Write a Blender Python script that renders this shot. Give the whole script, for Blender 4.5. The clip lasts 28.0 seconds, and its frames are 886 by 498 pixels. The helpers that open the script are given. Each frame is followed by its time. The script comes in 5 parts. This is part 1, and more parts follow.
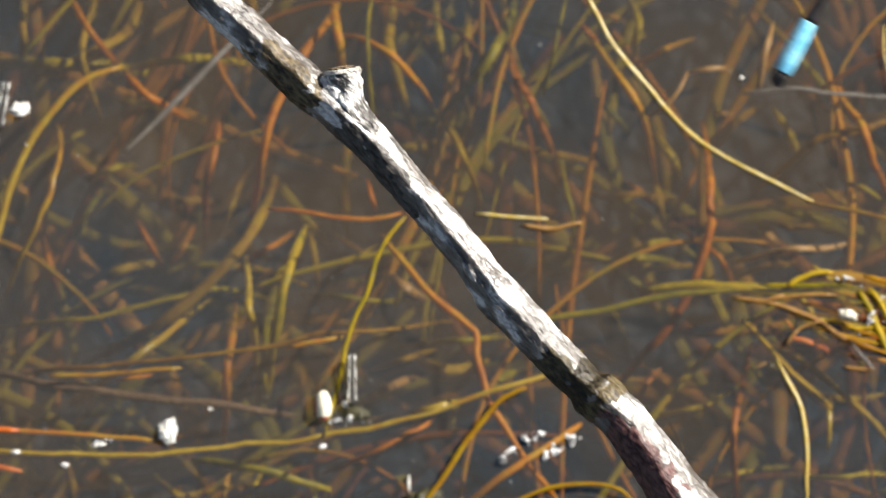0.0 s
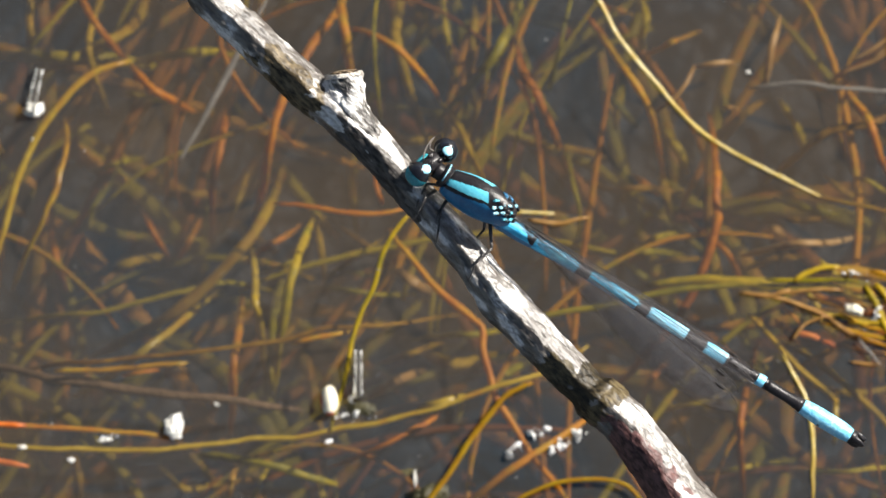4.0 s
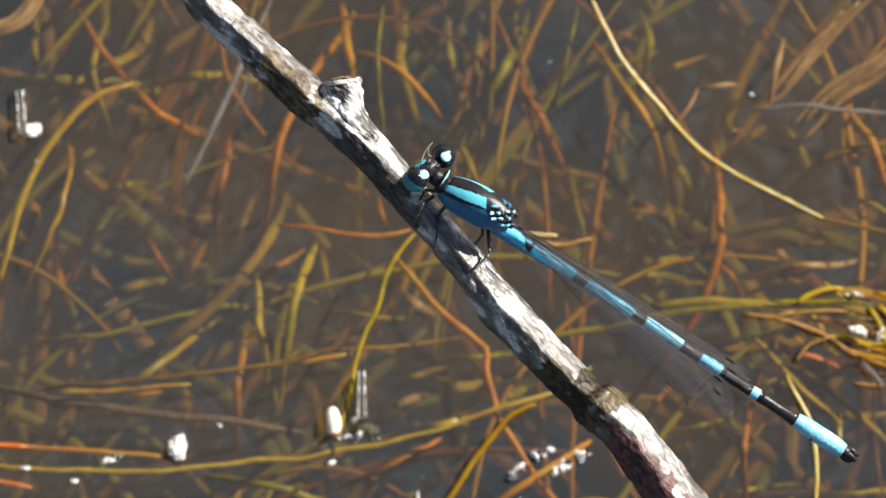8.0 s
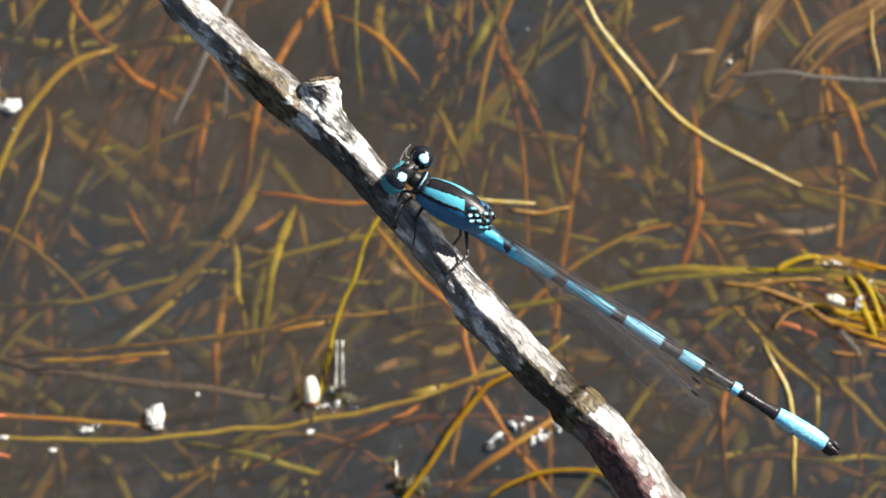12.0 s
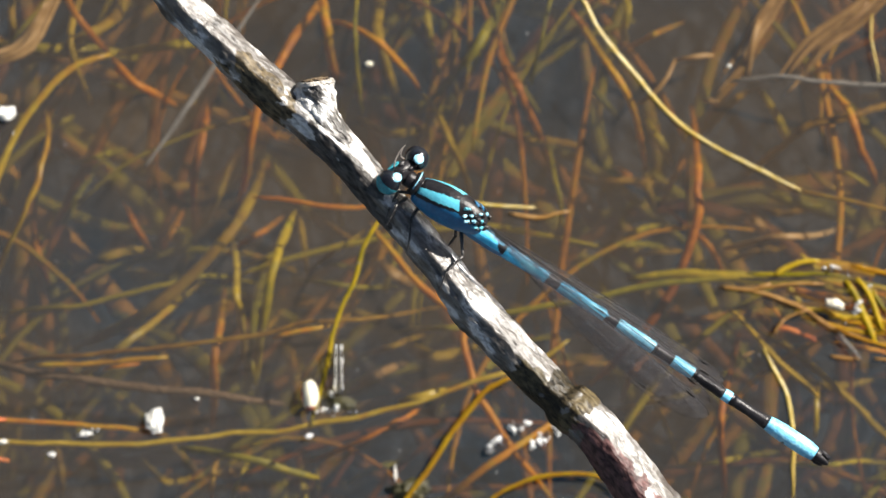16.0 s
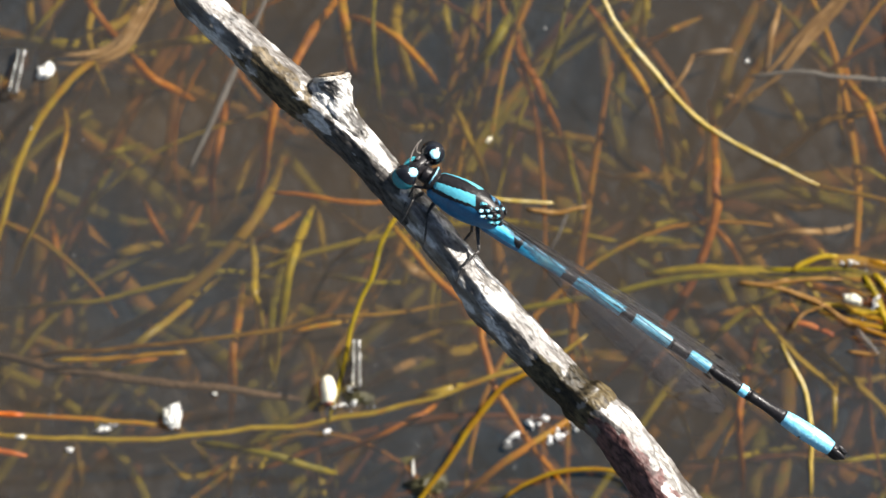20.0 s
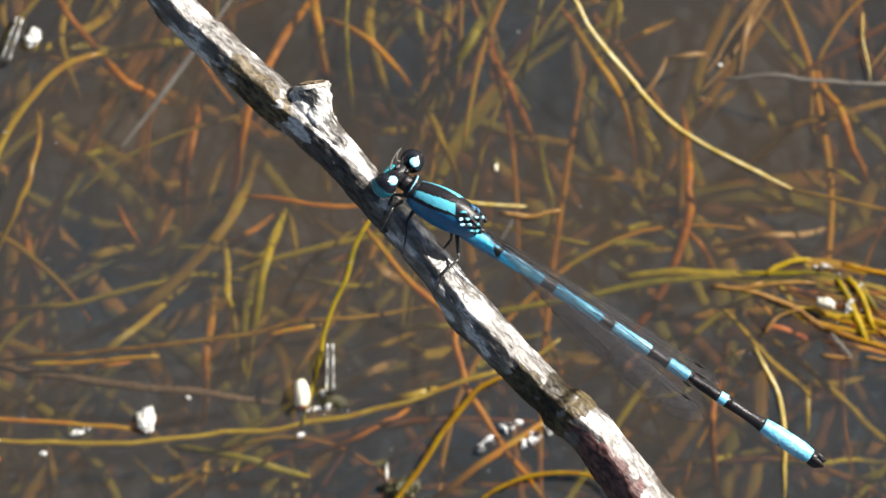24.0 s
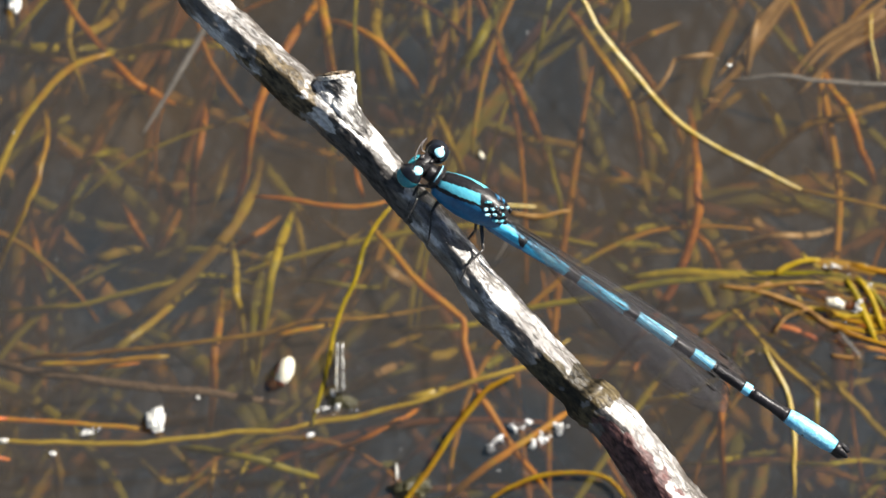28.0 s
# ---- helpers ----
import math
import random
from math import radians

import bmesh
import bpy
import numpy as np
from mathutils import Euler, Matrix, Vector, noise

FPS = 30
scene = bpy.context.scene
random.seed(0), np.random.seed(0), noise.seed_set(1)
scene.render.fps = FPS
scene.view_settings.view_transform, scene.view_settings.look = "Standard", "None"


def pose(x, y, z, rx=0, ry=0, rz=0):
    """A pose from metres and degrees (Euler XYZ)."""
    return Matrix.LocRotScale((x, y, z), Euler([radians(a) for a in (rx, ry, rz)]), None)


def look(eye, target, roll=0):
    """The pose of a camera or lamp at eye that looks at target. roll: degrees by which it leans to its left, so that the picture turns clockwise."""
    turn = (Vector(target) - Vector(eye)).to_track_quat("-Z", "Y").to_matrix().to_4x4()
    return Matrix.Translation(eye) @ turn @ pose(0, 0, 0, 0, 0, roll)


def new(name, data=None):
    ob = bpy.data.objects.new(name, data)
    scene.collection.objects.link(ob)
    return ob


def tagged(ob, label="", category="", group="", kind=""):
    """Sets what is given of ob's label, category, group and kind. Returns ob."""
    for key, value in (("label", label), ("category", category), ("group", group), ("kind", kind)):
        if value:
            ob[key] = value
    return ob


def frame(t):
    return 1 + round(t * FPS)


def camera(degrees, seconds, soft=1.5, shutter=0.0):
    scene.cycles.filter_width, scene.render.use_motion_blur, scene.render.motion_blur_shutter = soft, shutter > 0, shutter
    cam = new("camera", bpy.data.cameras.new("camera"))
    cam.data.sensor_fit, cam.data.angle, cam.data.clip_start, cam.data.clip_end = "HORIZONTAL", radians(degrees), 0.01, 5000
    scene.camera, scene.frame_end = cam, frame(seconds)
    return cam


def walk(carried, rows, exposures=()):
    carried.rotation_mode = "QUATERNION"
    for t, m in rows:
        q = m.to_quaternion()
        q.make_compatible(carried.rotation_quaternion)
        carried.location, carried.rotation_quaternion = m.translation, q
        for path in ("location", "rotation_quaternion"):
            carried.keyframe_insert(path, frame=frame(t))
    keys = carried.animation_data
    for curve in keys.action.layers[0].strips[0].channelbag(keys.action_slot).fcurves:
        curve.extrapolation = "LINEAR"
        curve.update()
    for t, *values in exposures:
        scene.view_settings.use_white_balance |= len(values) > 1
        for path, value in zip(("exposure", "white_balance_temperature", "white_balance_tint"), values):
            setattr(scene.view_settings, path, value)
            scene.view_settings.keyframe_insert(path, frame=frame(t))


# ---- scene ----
# A blue damselfly settles on a bare grey twig over a weedy pond. Plan in millimetres: x to the right, y away, z up, the water at 0.
MM = 0.001
TILT = 82.0                       # the camera looks down by this many degrees
LENS = 4.617
BACK = Vector((0, -math.cos(radians(TILT)), math.sin(radians(TILT))))
RIGHT = Vector((1, 0, 0))
UP = BACK.cross(RIGHT)
EYE = BACK * 0.760                # over the spot of water at the origin

# ---- camera: seconds, sway to the right and up in metres, turn to the left and up in degrees ----
PATH = [
    (0, -0.0045, -0.0134, -0.3754, 1.0840),
    (0.3, 0.0062, 0.0070, 0.3413, -0.5195),
    (0.4, -0.0018, 0.0030, -0.2310, -0.1906),
    (0.5, -0.0062, -0.0034, -0.5345, 0.3089),
    (0.6, -0.0107, -0.0121, -0.8315, 0.9699),
    (1, 0.0052, 0.0186, 0.2684, -1.4555),
    (1.5, -0.0021, 0.0030, -0.2244, -0.2233),
    (2, 0.0018, 0.0021, 0.0481, -0.1405),
    (2.5, 0.0043, -0.0064, 0.2754, 0.5348),
    (3, -0.0057, -0.0082, -0.4711, 0.6632),
    (3.5, -0.0010, -0.0065, -0.0893, 0.5381),
    (5.5, -0.0053, -0.0053, -0.3797, 0.4452),
    (6, -0.0066, 0.0029, -0.5027, -0.1982),
    (6.5, -0.0027, 0.0031, -0.1884, -0.2132),
    (7, 0.0178, 0.0117, 1.3399, -0.8964),
    (7.5, 0.0030, -0.0221, 0.2991, 1.7884),
    (8, 0.0030, -0.0183, 0.2408, 1.5387),
    (8.5, 0.0104, -0.0062, 0.7687, 0.5544),
    (9, 0.0007, -0.0015, -0.0189, 0.1901),
    (9.5, 0.0053, 0.0142, 0.2414, -1.0714),
    (10, -0.0013, 0.0138, -0.2518, -1.0582),
    (10.5, 0.0061, 0.0093, 0.3120, -0.6915),
    (11, 0.0016, 0.0017, -0.0229, -0.0770),
    (11.5, 0.0020, 0.0098, 0.0290, -0.7536),
    (13.5, 0.0051, -0.0035, 0.2971, 0.3077),
    (14, 0.0043, 0.0000, 0.2415, 0.0405),
    (14.5, 0.0084, -0.0056, 0.5819, 0.4751),
    (15, 0.0029, -0.0090, 0.1647, 0.7364),
    (15.5, -0.0012, -0.0078, -0.1336, 0.6562),
    (16, 0.0062, 0.0049, 0.3628, -0.3531),
    (16.5, 0.0060, 0.0050, 0.3523, -0.3763),
    (17, -0.0029, -0.0012, -0.2982, 0.1224),
    (17.5, -0.0041, -0.0024, -0.3606, 0.2082),
    (18, -0.0041, -0.0140, -0.2626, 1.1088),
    (18.5, -0.0059, -0.0234, -0.3443, 1.8894),
    (19, -0.0050, -0.0013, -0.3816, 0.1459),
    (19.5, -0.0022, 0.0085, -0.1984, -0.6731),
    (20, 0.0077, 0.0046, 0.5698, -0.3553),
    (20.5, 0.0076, -0.0040, 0.5745, 0.3631),
    (22.5, 0.0057, -0.0130, 0.3638, 1.1080),
    (23, 0.0029, -0.0003, 0.0705, 0.0960),
    (23.5, 0.0038, 0.0020, 0.1631, -0.1109),
    (24, 0.0028, 0.0082, 0.0618, -0.6080),
    (24.5, 0.0066, 0.0067, 0.3654, -0.5191),
    (25, -0.0012, 0.0090, -0.2511, -0.6897),
    (25.5, -0.0026, 0.0158, -0.3878, -1.2180),
    (26, 0.0019, 0.0223, -0.0553, -1.7606),
    (26.5, -0.0021, 0.0220, -0.3490, -1.7486),
    (27, -0.0103, 0.0105, -0.9281, -0.8251),
    (27.5, -0.0161, -0.0024, -1.3100, 0.1927),
    (28, -0.0093, 0.0005, -0.8018, -0.0264),
]

cam = camera(LENS, 28.0, 1.5, 0.06)
cam.data.dof.use_dof, cam.data.dof.focus_distance, cam.data.dof.aperture_fstop = True, 0.706, 108
walk(cam, [(t, Matrix.Translation(EYE + RIGHT * a + UP * b) @ pose(0, 0, 0, 90 - TILT) @ pose(0, 0, 0, v, h))
           for t, a, b, h, v in PATH], [(0, 1.13, 6900, 10), (28, 1.13, 6900, 10)])

# ---- world and sun ----
SUN = (RIGHT * 0.708 + UP * 0.534 + BACK * 0.462).normalized()
world = bpy.data.worlds.new("sky")
scene.world = world
world.use_nodes = True
sky = world.node_tree.nodes.new("ShaderNodeTexSky")
sky.sky_type, sky.sun_disc = "NISHITA", False
sky.sun_elevation = math.asin(SUN.z)
sky.sun_rotation = math.atan2(SUN.x, SUN.y)
back = world.node_tree.nodes["Background"]
back.inputs["Strength"].default_value = 0.038
world.node_tree.links.new(sky.outputs[0], back.inputs["Color"])
lamp = bpy.data.lights.new("sun", "SUN")
lamp.energy, lamp.angle, lamp.color = 5.0, radians(0.53), (1.0, 0.975, 0.94)
sun = new("sun", lamp)
sun.matrix_world = look(SUN * 3, (0, 0, 0))


# ---- materials ----
def material(name):
    m = bpy.data.materials.new(name)
    m.use_nodes = True
    n = m.node_tree.nodes
    return m, n, m.node_tree.links.new, n["Principled BSDF"], n["Material Output"]


def put(socket, value):
    socket.default_value = value


def ramp_node(n, stops):
    r = n.new("ShaderNodeValToRGB")
    e = r.color_ramp.elements
    while len(e) < len(stops):
        e.new(0.5)
    for k, (at, c) in zip(e, stops):
        k.position, k.color = at, (*c, 1)
    return r


def noise_node(n, link, scale, detail=4.0, stretch=(1, 1, 1), shift=True):
    """Noise at so many bumps a metre, in the object's own space; shift: another piece of it for each object."""
    co, mp, tx = n.new("ShaderNodeTexCoord"), n.new("ShaderNodeMapping"), n.new("ShaderNodeTexNoise")
    put(mp.inputs["Scale"], stretch)
    put(tx.inputs["Scale"], scale)
    put(tx.inputs["Detail"], detail)
    link(co.outputs["Object"], mp.inputs["Vector"])
    link(mp.outputs[0], tx.inputs["Vector"])
    if shift:
        info, mul = n.new("ShaderNodeObjectInfo"), n.new("ShaderNodeMath")
        mul.operation = "MULTIPLY"
        put(mul.inputs[1], 7.0)
        link(info.outputs["Random"], mul.inputs[0])
        link(mul.outputs[0], mp.inputs["Location"])
    return tx


def bump_node(n, link, height, distance, strength=1.0):
    b = n.new("ShaderNodeBump")
    put(b.inputs["Distance"], distance)
    put(b.inputs["Strength"], strength)
    link(height, b.inputs["Height"])
    return b


def speckled(name, stops, scale, fine, rough=0.5, bump=0.00006, spec=0.5, stretch=(1, 1, 1), translucent=0.0, vary=0.0, island=False):
    """A coloured surface: broad patches and fine grain through one ramp of colours, relief from the grain."""
    m, n, link, bsdf, out = material(name)
    a, b = noise_node(n, link, scale, 3, stretch), noise_node(n, link, fine, 5, stretch)
    mix = n.new("ShaderNodeMath")
    mix.operation = "MULTIPLY_ADD"
    put(mix.inputs[1], 0.45)
    link(b.outputs["Fac"], mix.inputs[0])
    half = n.new("ShaderNodeMath")
    half.operation = "MULTIPLY"
    put(half.inputs[1], 0.55)
    link(a.outputs["Fac"], half.inputs[0])
    link(half.outputs[0], mix.inputs[2])
    value = mix.outputs[0]
    if vary:
        rnd = n.new("ShaderNodeNewGeometry").outputs["Random Per Island"] if island else n.new("ShaderNodeObjectInfo").outputs["Random"]
        off, add = n.new("ShaderNodeMath"), n.new("ShaderNodeMath")
        off.operation = "MULTIPLY_ADD"
        put(off.inputs[1], vary)
        put(off.inputs[2], -vary / 2)
        link(rnd, off.inputs[0])
        link(off.outputs[0], add.inputs[0])
        link(value, add.inputs[1])
        value = add.outputs[0]
    r = ramp_node(n, stops)
    link(value, r.inputs[0])
    link(r.outputs[0], bsdf.inputs["Base Color"])
    put(bsdf.inputs["Roughness"], rough)
    put(bsdf.inputs["Specular IOR Level"], spec)
    bp = bump_node(n, link, b.outputs["Fac"], bump)
    link(bp.outputs[0], bsdf.inputs["Normal"])
    if translucent:
        tr, mx = n.new("ShaderNodeBsdfTranslucent"), n.new("ShaderNodeMixShader")
        link(r.outputs[0], tr.inputs["Color"])
        put(mx.inputs[0], translucent)
        link(bsdf.outputs[0], mx.inputs[1])
        link(tr.outputs[0], mx.inputs[2])
        link(mx.outputs[0], out.inputs["Surface"])
    return m


def clear(name, tint, ior, gloss_rough=0.02, film=0.0, film_colour=(0.5, 0.5, 0.5), bump=0.0, scale=100.0, thin=False):
    """A clear skin: it lets light through, mirrors by Fresnel, and holds a little of a whitish film; on the water that
    film paints haze.
    """
    m, n, link, bsdf, out = material(name)
    n.remove(bsdf)
    tr, gl = n.new("ShaderNodeBsdfTransparent"), n.new("ShaderNodeBsdfGlossy")
    mx, fr = n.new("ShaderNodeMixShader"), n.new("ShaderNodeFresnel")
    put(tr.inputs["Color"], (*tint, 1))
    put(gl.inputs["Roughness"], gloss_rough)
    put(fr.inputs["IOR"], ior)
    if bump:
        wave = noise_node(n, link, scale, 2, shift=False)
        bp = bump_node(n, link, wave.outputs["Fac"], bump)
        link(bp.outputs[0], gl.inputs["Normal"])
        link(bp.outputs[0], fr.inputs["Normal"])
    base = tr.outputs[0]
    if film:
        df, fm = n.new("ShaderNodeBsdfDiffuse"), n.new("ShaderNodeMixShader")
        put(df.inputs["Color"], (*film_colour, 1))
        put(fm.inputs[0], film)
        link(tr.outputs[0], fm.inputs[1])
        veil = df.outputs[0]
        if thin:  # lit through from behind as well
            back, both = n.new("ShaderNodeBsdfTranslucent"), n.new("ShaderNodeMixShader")
            put(back.inputs["Color"], (*film_colour, 1))
            put(both.inputs[0], 0.5)
            link(df.outputs[0], both.inputs[1])
            link(back.outputs[0], both.inputs[2])
            veil = both.outputs[0]
        link(veil, fm.inputs[2])
        base = fm.outputs[0]
    link(fr.outputs[0], mx.inputs[0])
    link(base, mx.inputs[1])
    link(gl.outputs[0], mx.inputs[2])
    link(mx.outputs[0], out.inputs["Surface"])
    return m


WEED = {
    "orange": speckled("orange_weed", [(0.30, (0.171, 0.0439, 0.00366)), (0.42, (0.415, 0.12, 0.00366)), (0.53, (0.561, 0.213, 0.00488)), (0.62, (0.488, 0.268, 0.00732)), (0.72, (0.756, 0.403, 0.0366))], 85, 1100, 0.5, vary=0.26, translucent=0.4, spec=0.25),
    "olive": speckled("olive_weed", [(0.30, (0.0961, 0.0805, 0.00366)), (0.42, (0.217, 0.175, 0.00366)), (0.53, (0.359, 0.255, 0.00366)), (0.63, (0.512, 0.336, 0.00732)), (0.72, (0.461, 0.416, 0.0146))], 85, 1100, 0.5, vary=0.24, translucent=0.4, spec=0.25),
    "yellow": speckled("yellow_weed", [(0.28, (0.30, 0.175, 0.018)), (0.5, (0.50, 0.36, 0.075)), (0.7, (0.72, 0.62, 0.36))], 120, 1300, 0.35, vary=0.15, translucent=0.2),
    "brown": speckled("brown_weed", [(0.30, (0.134, 0.0549, 0.00488)), (0.44, (0.268, 0.134, 0.0061)), (0.55, (0.305, 0.189, 0.0061)), (0.70, (0.451, 0.268, 0.0171))], 85, 1100, 0.6, vary=0.3, translucent=0.35, spec=0.15),
    "grey": speckled("grey_stem", [(0.25, (0.08, 0.07, 0.06)), (0.5, (0.14, 0.125, 0.11)), (0.75, (0.22, 0.20, 0.175))], 200, 1800, 0.6, vary=0.1, spec=0.2),
    "tan": speckled("tan_leaf", [(0.28, (0.18, 0.082, 0.02)), (0.5, (0.33, 0.175, 0.05)), (0.72, (0.52, 0.33, 0.15))], 110, 1300, 0.45, vary=0.12, translucent=0.3, spec=0.3),
    "bark": speckled("sunken_bark", [(0.3, (0.04, 0.024, 0.012)), (0.5, (0.085, 0.05, 0.025)), (0.7, (0.14, 0.085, 0.045))], 300, 2500, 0.7, bump=0.0002, spec=0.15),
    "red": speckled("red_weed", [(0.3, (0.32, 0.06, 0.008)), (0.5, (0.60, 0.15, 0.02)), (0.7, (0.75, 0.30, 0.08))], 120, 1300, 0.45, vary=0.15, translucent=0.3, spec=0.3),
    "gold": speckled("golden_weed", [(0.30, (0.239, 0.0988, 0.00488)), (0.44, (0.452, 0.224, 0.00732)), (0.56, (0.452, 0.303, 0.0122)), (0.70, (0.703, 0.487, 0.061))], 85, 1100, 0.35, vary=0.2, translucent=0.4),
}
TANGLE = speckled("deep_tangle", [(0.2, (0.162, 0.0429, 0.00305)), (0.38, (0.383, 0.132, 0.00488)), (0.55, (0.232, 0.167, 0.00415)), (0.68, (0.301, 0.221, 0.0061)), (0.8, (0.486, 0.201, 0.0102))], 120, 1300, 0.65, vary=0.7, island=True, translucent=0.35, spec=0.15)
MUD = speckled("pond_mud", [(0.3, (0.010, 0.014, 0.020)), (0.5, (0.018, 0.023, 0.030)), (0.7, (0.045, 0.040, 0.034))], 60, 900, 0.8, bump=0.001)
DARKLEAF = speckled("dark_olive_leaf", [(0.3, (0.010, 0.009, 0.002)), (0.5, (0.032, 0.028, 0.006)), (0.7, (0.09, 0.075, 0.014))], 500, 3000, 0.45, bump=0.0002)
# film: a grey diffuse coat that paints an even haze over the water
WATER = clear("water_skin", (0.95, 0.96, 0.96), 1.33, 0.03, film=0.38, film_colour=(0.065, 0.0605, 0.055), bump=0.0004, scale=70)
BUBBLE = clear("bubble_skin", (0.97, 0.97, 0.97), 1.5, 0.08, film=0.12, film_colour=(0.8, 0.8, 0.8))
CASE = clear("clear_casing", (0.93, 0.92, 0.9), 1.45, 0.12, film=0.035, film_colour=(0.65, 0.63, 0.6))
WING = clear("wing_film", (0.97, 0.97, 0.97), 1.1, 0.6, film=0.27, film_colour=(0.195, 0.188, 0.205), thin=True)
WHITE = speckled("white_husk", [(0.3, (0.62, 0.60, 0.52)), (0.5, (0.8, 0.79, 0.74)), (0.7, (0.86, 0.86, 0.84))], 600, 4000, 0.4, translucent=0.2)
FOAM = speckled("wet_foam", [(0.3, (0.7, 0.7, 0.68)), (0.5, (0.82, 0.82, 0.8)), (0.7, (0.88, 0.88, 0.87))], 600, 4000, 0.14, bump=0.00002, spec=1.0, translucent=0.3)
DUST = speckled("grey_dust", [(0.3, (0.14, 0.13, 0.12)), (0.5, (0.26, 0.25, 0.24)), (0.7, (0.38, 0.37, 0.35))], 900, 5000, 0.5)
CREAM = speckled("cream_seed", [(0.3, (0.66, 0.58, 0.40)), (0.5, (0.82, 0.77, 0.60)), (0.7, (0.87, 0.85, 0.78))], 500, 3500, 0.35, translucent=0.15)
RED = speckled("red_husk_shade", [(0.3, (0.25, 0.04, 0.03)), (0.5, (0.42, 0.10, 0.06)), (0.7, (0.55, 0.2, 0.12))], 500, 3000, 0.4, translucent=0.2)
BLUE = speckled("damselfly_blue", [(0.34, (0.009, 0.19, 0.36)), (0.46, (0.024, 0.33, 0.58)), (0.56, (0.06, 0.46, 0.72)), (0.66, (0.18, 0.62, 0.82))], 900, 5200, 0.38, bump=0.00005, stretch=(0.4, 1, 1), spec=0.4)
VEIN = speckled("wing_vein", [(0.3, (0.015, 0.013, 0.012)), (0.5, (0.03, 0.027, 0.025)), (0.7, (0.06, 0.055, 0.05))], 900, 6000, 0.5, bump=0.00001, spec=0.15)
TIP = speckled("damselfly_tail_blue", [(0.34, (0.08, 0.42, 0.66)), (0.48, (0.17, 0.56, 0.80)), (0.58, (0.30, 0.68, 0.86)), (0.66, (0.46, 0.78, 0.89))], 900, 5200, 0.4, bump=0.00005, spec=0.7)
# darker copy of the blue; on flank and underside it paints shade
DEEP = speckled("damselfly_dark_blue", [(0.3, (0.004, 0.085, 0.20)), (0.5, (0.007, 0.135, 0.29)), (0.7, (0.015, 0.20, 0.38))], 900, 6000, 0.4, bump=0.00002)
STRIPE = speckled("damselfly_stripe_blue", [(0.3, (0.06, 0.38, 0.52)), (0.5, (0.09, 0.47, 0.60)), (0.7, (0.15, 0.56, 0.68))], 900, 6000, 0.4, bump=0.00002)
BLACK = speckled("damselfly_black", [(0.3, (0.006, 0.006, 0.008)), (0.5, (0.014, 0.013, 0.015)), (0.7, (0.03, 0.028, 0.03))], 900, 7000, 0.32, bump=0.00003, spec=0.3)
TEAL = speckled("eye_teal", [(0.3, (0.012, 0.14, 0.18)), (0.5, (0.025, 0.25, 0.31)), (0.7, (0.06, 0.36, 0.42))], 900, 9000, 0.12, bump=0.00001)
EYEBLACK = speckled("eye_black", [(0.3, (0.004, 0.004, 0.006)), (0.5, (0.009, 0.010, 0.014)), (0.7, (0.016, 0.02, 0.03))], 900, 9000, 0.16, bump=0.00001)
PALE = speckled("pale_blue_spot", [(0.3, (0.22, 0.55, 0.72)), (0.5, (0.30, 0.65, 0.80)), (0.7, (0.42, 0.74, 0.86))], 900, 6000, 0.35, bump=0.00002)


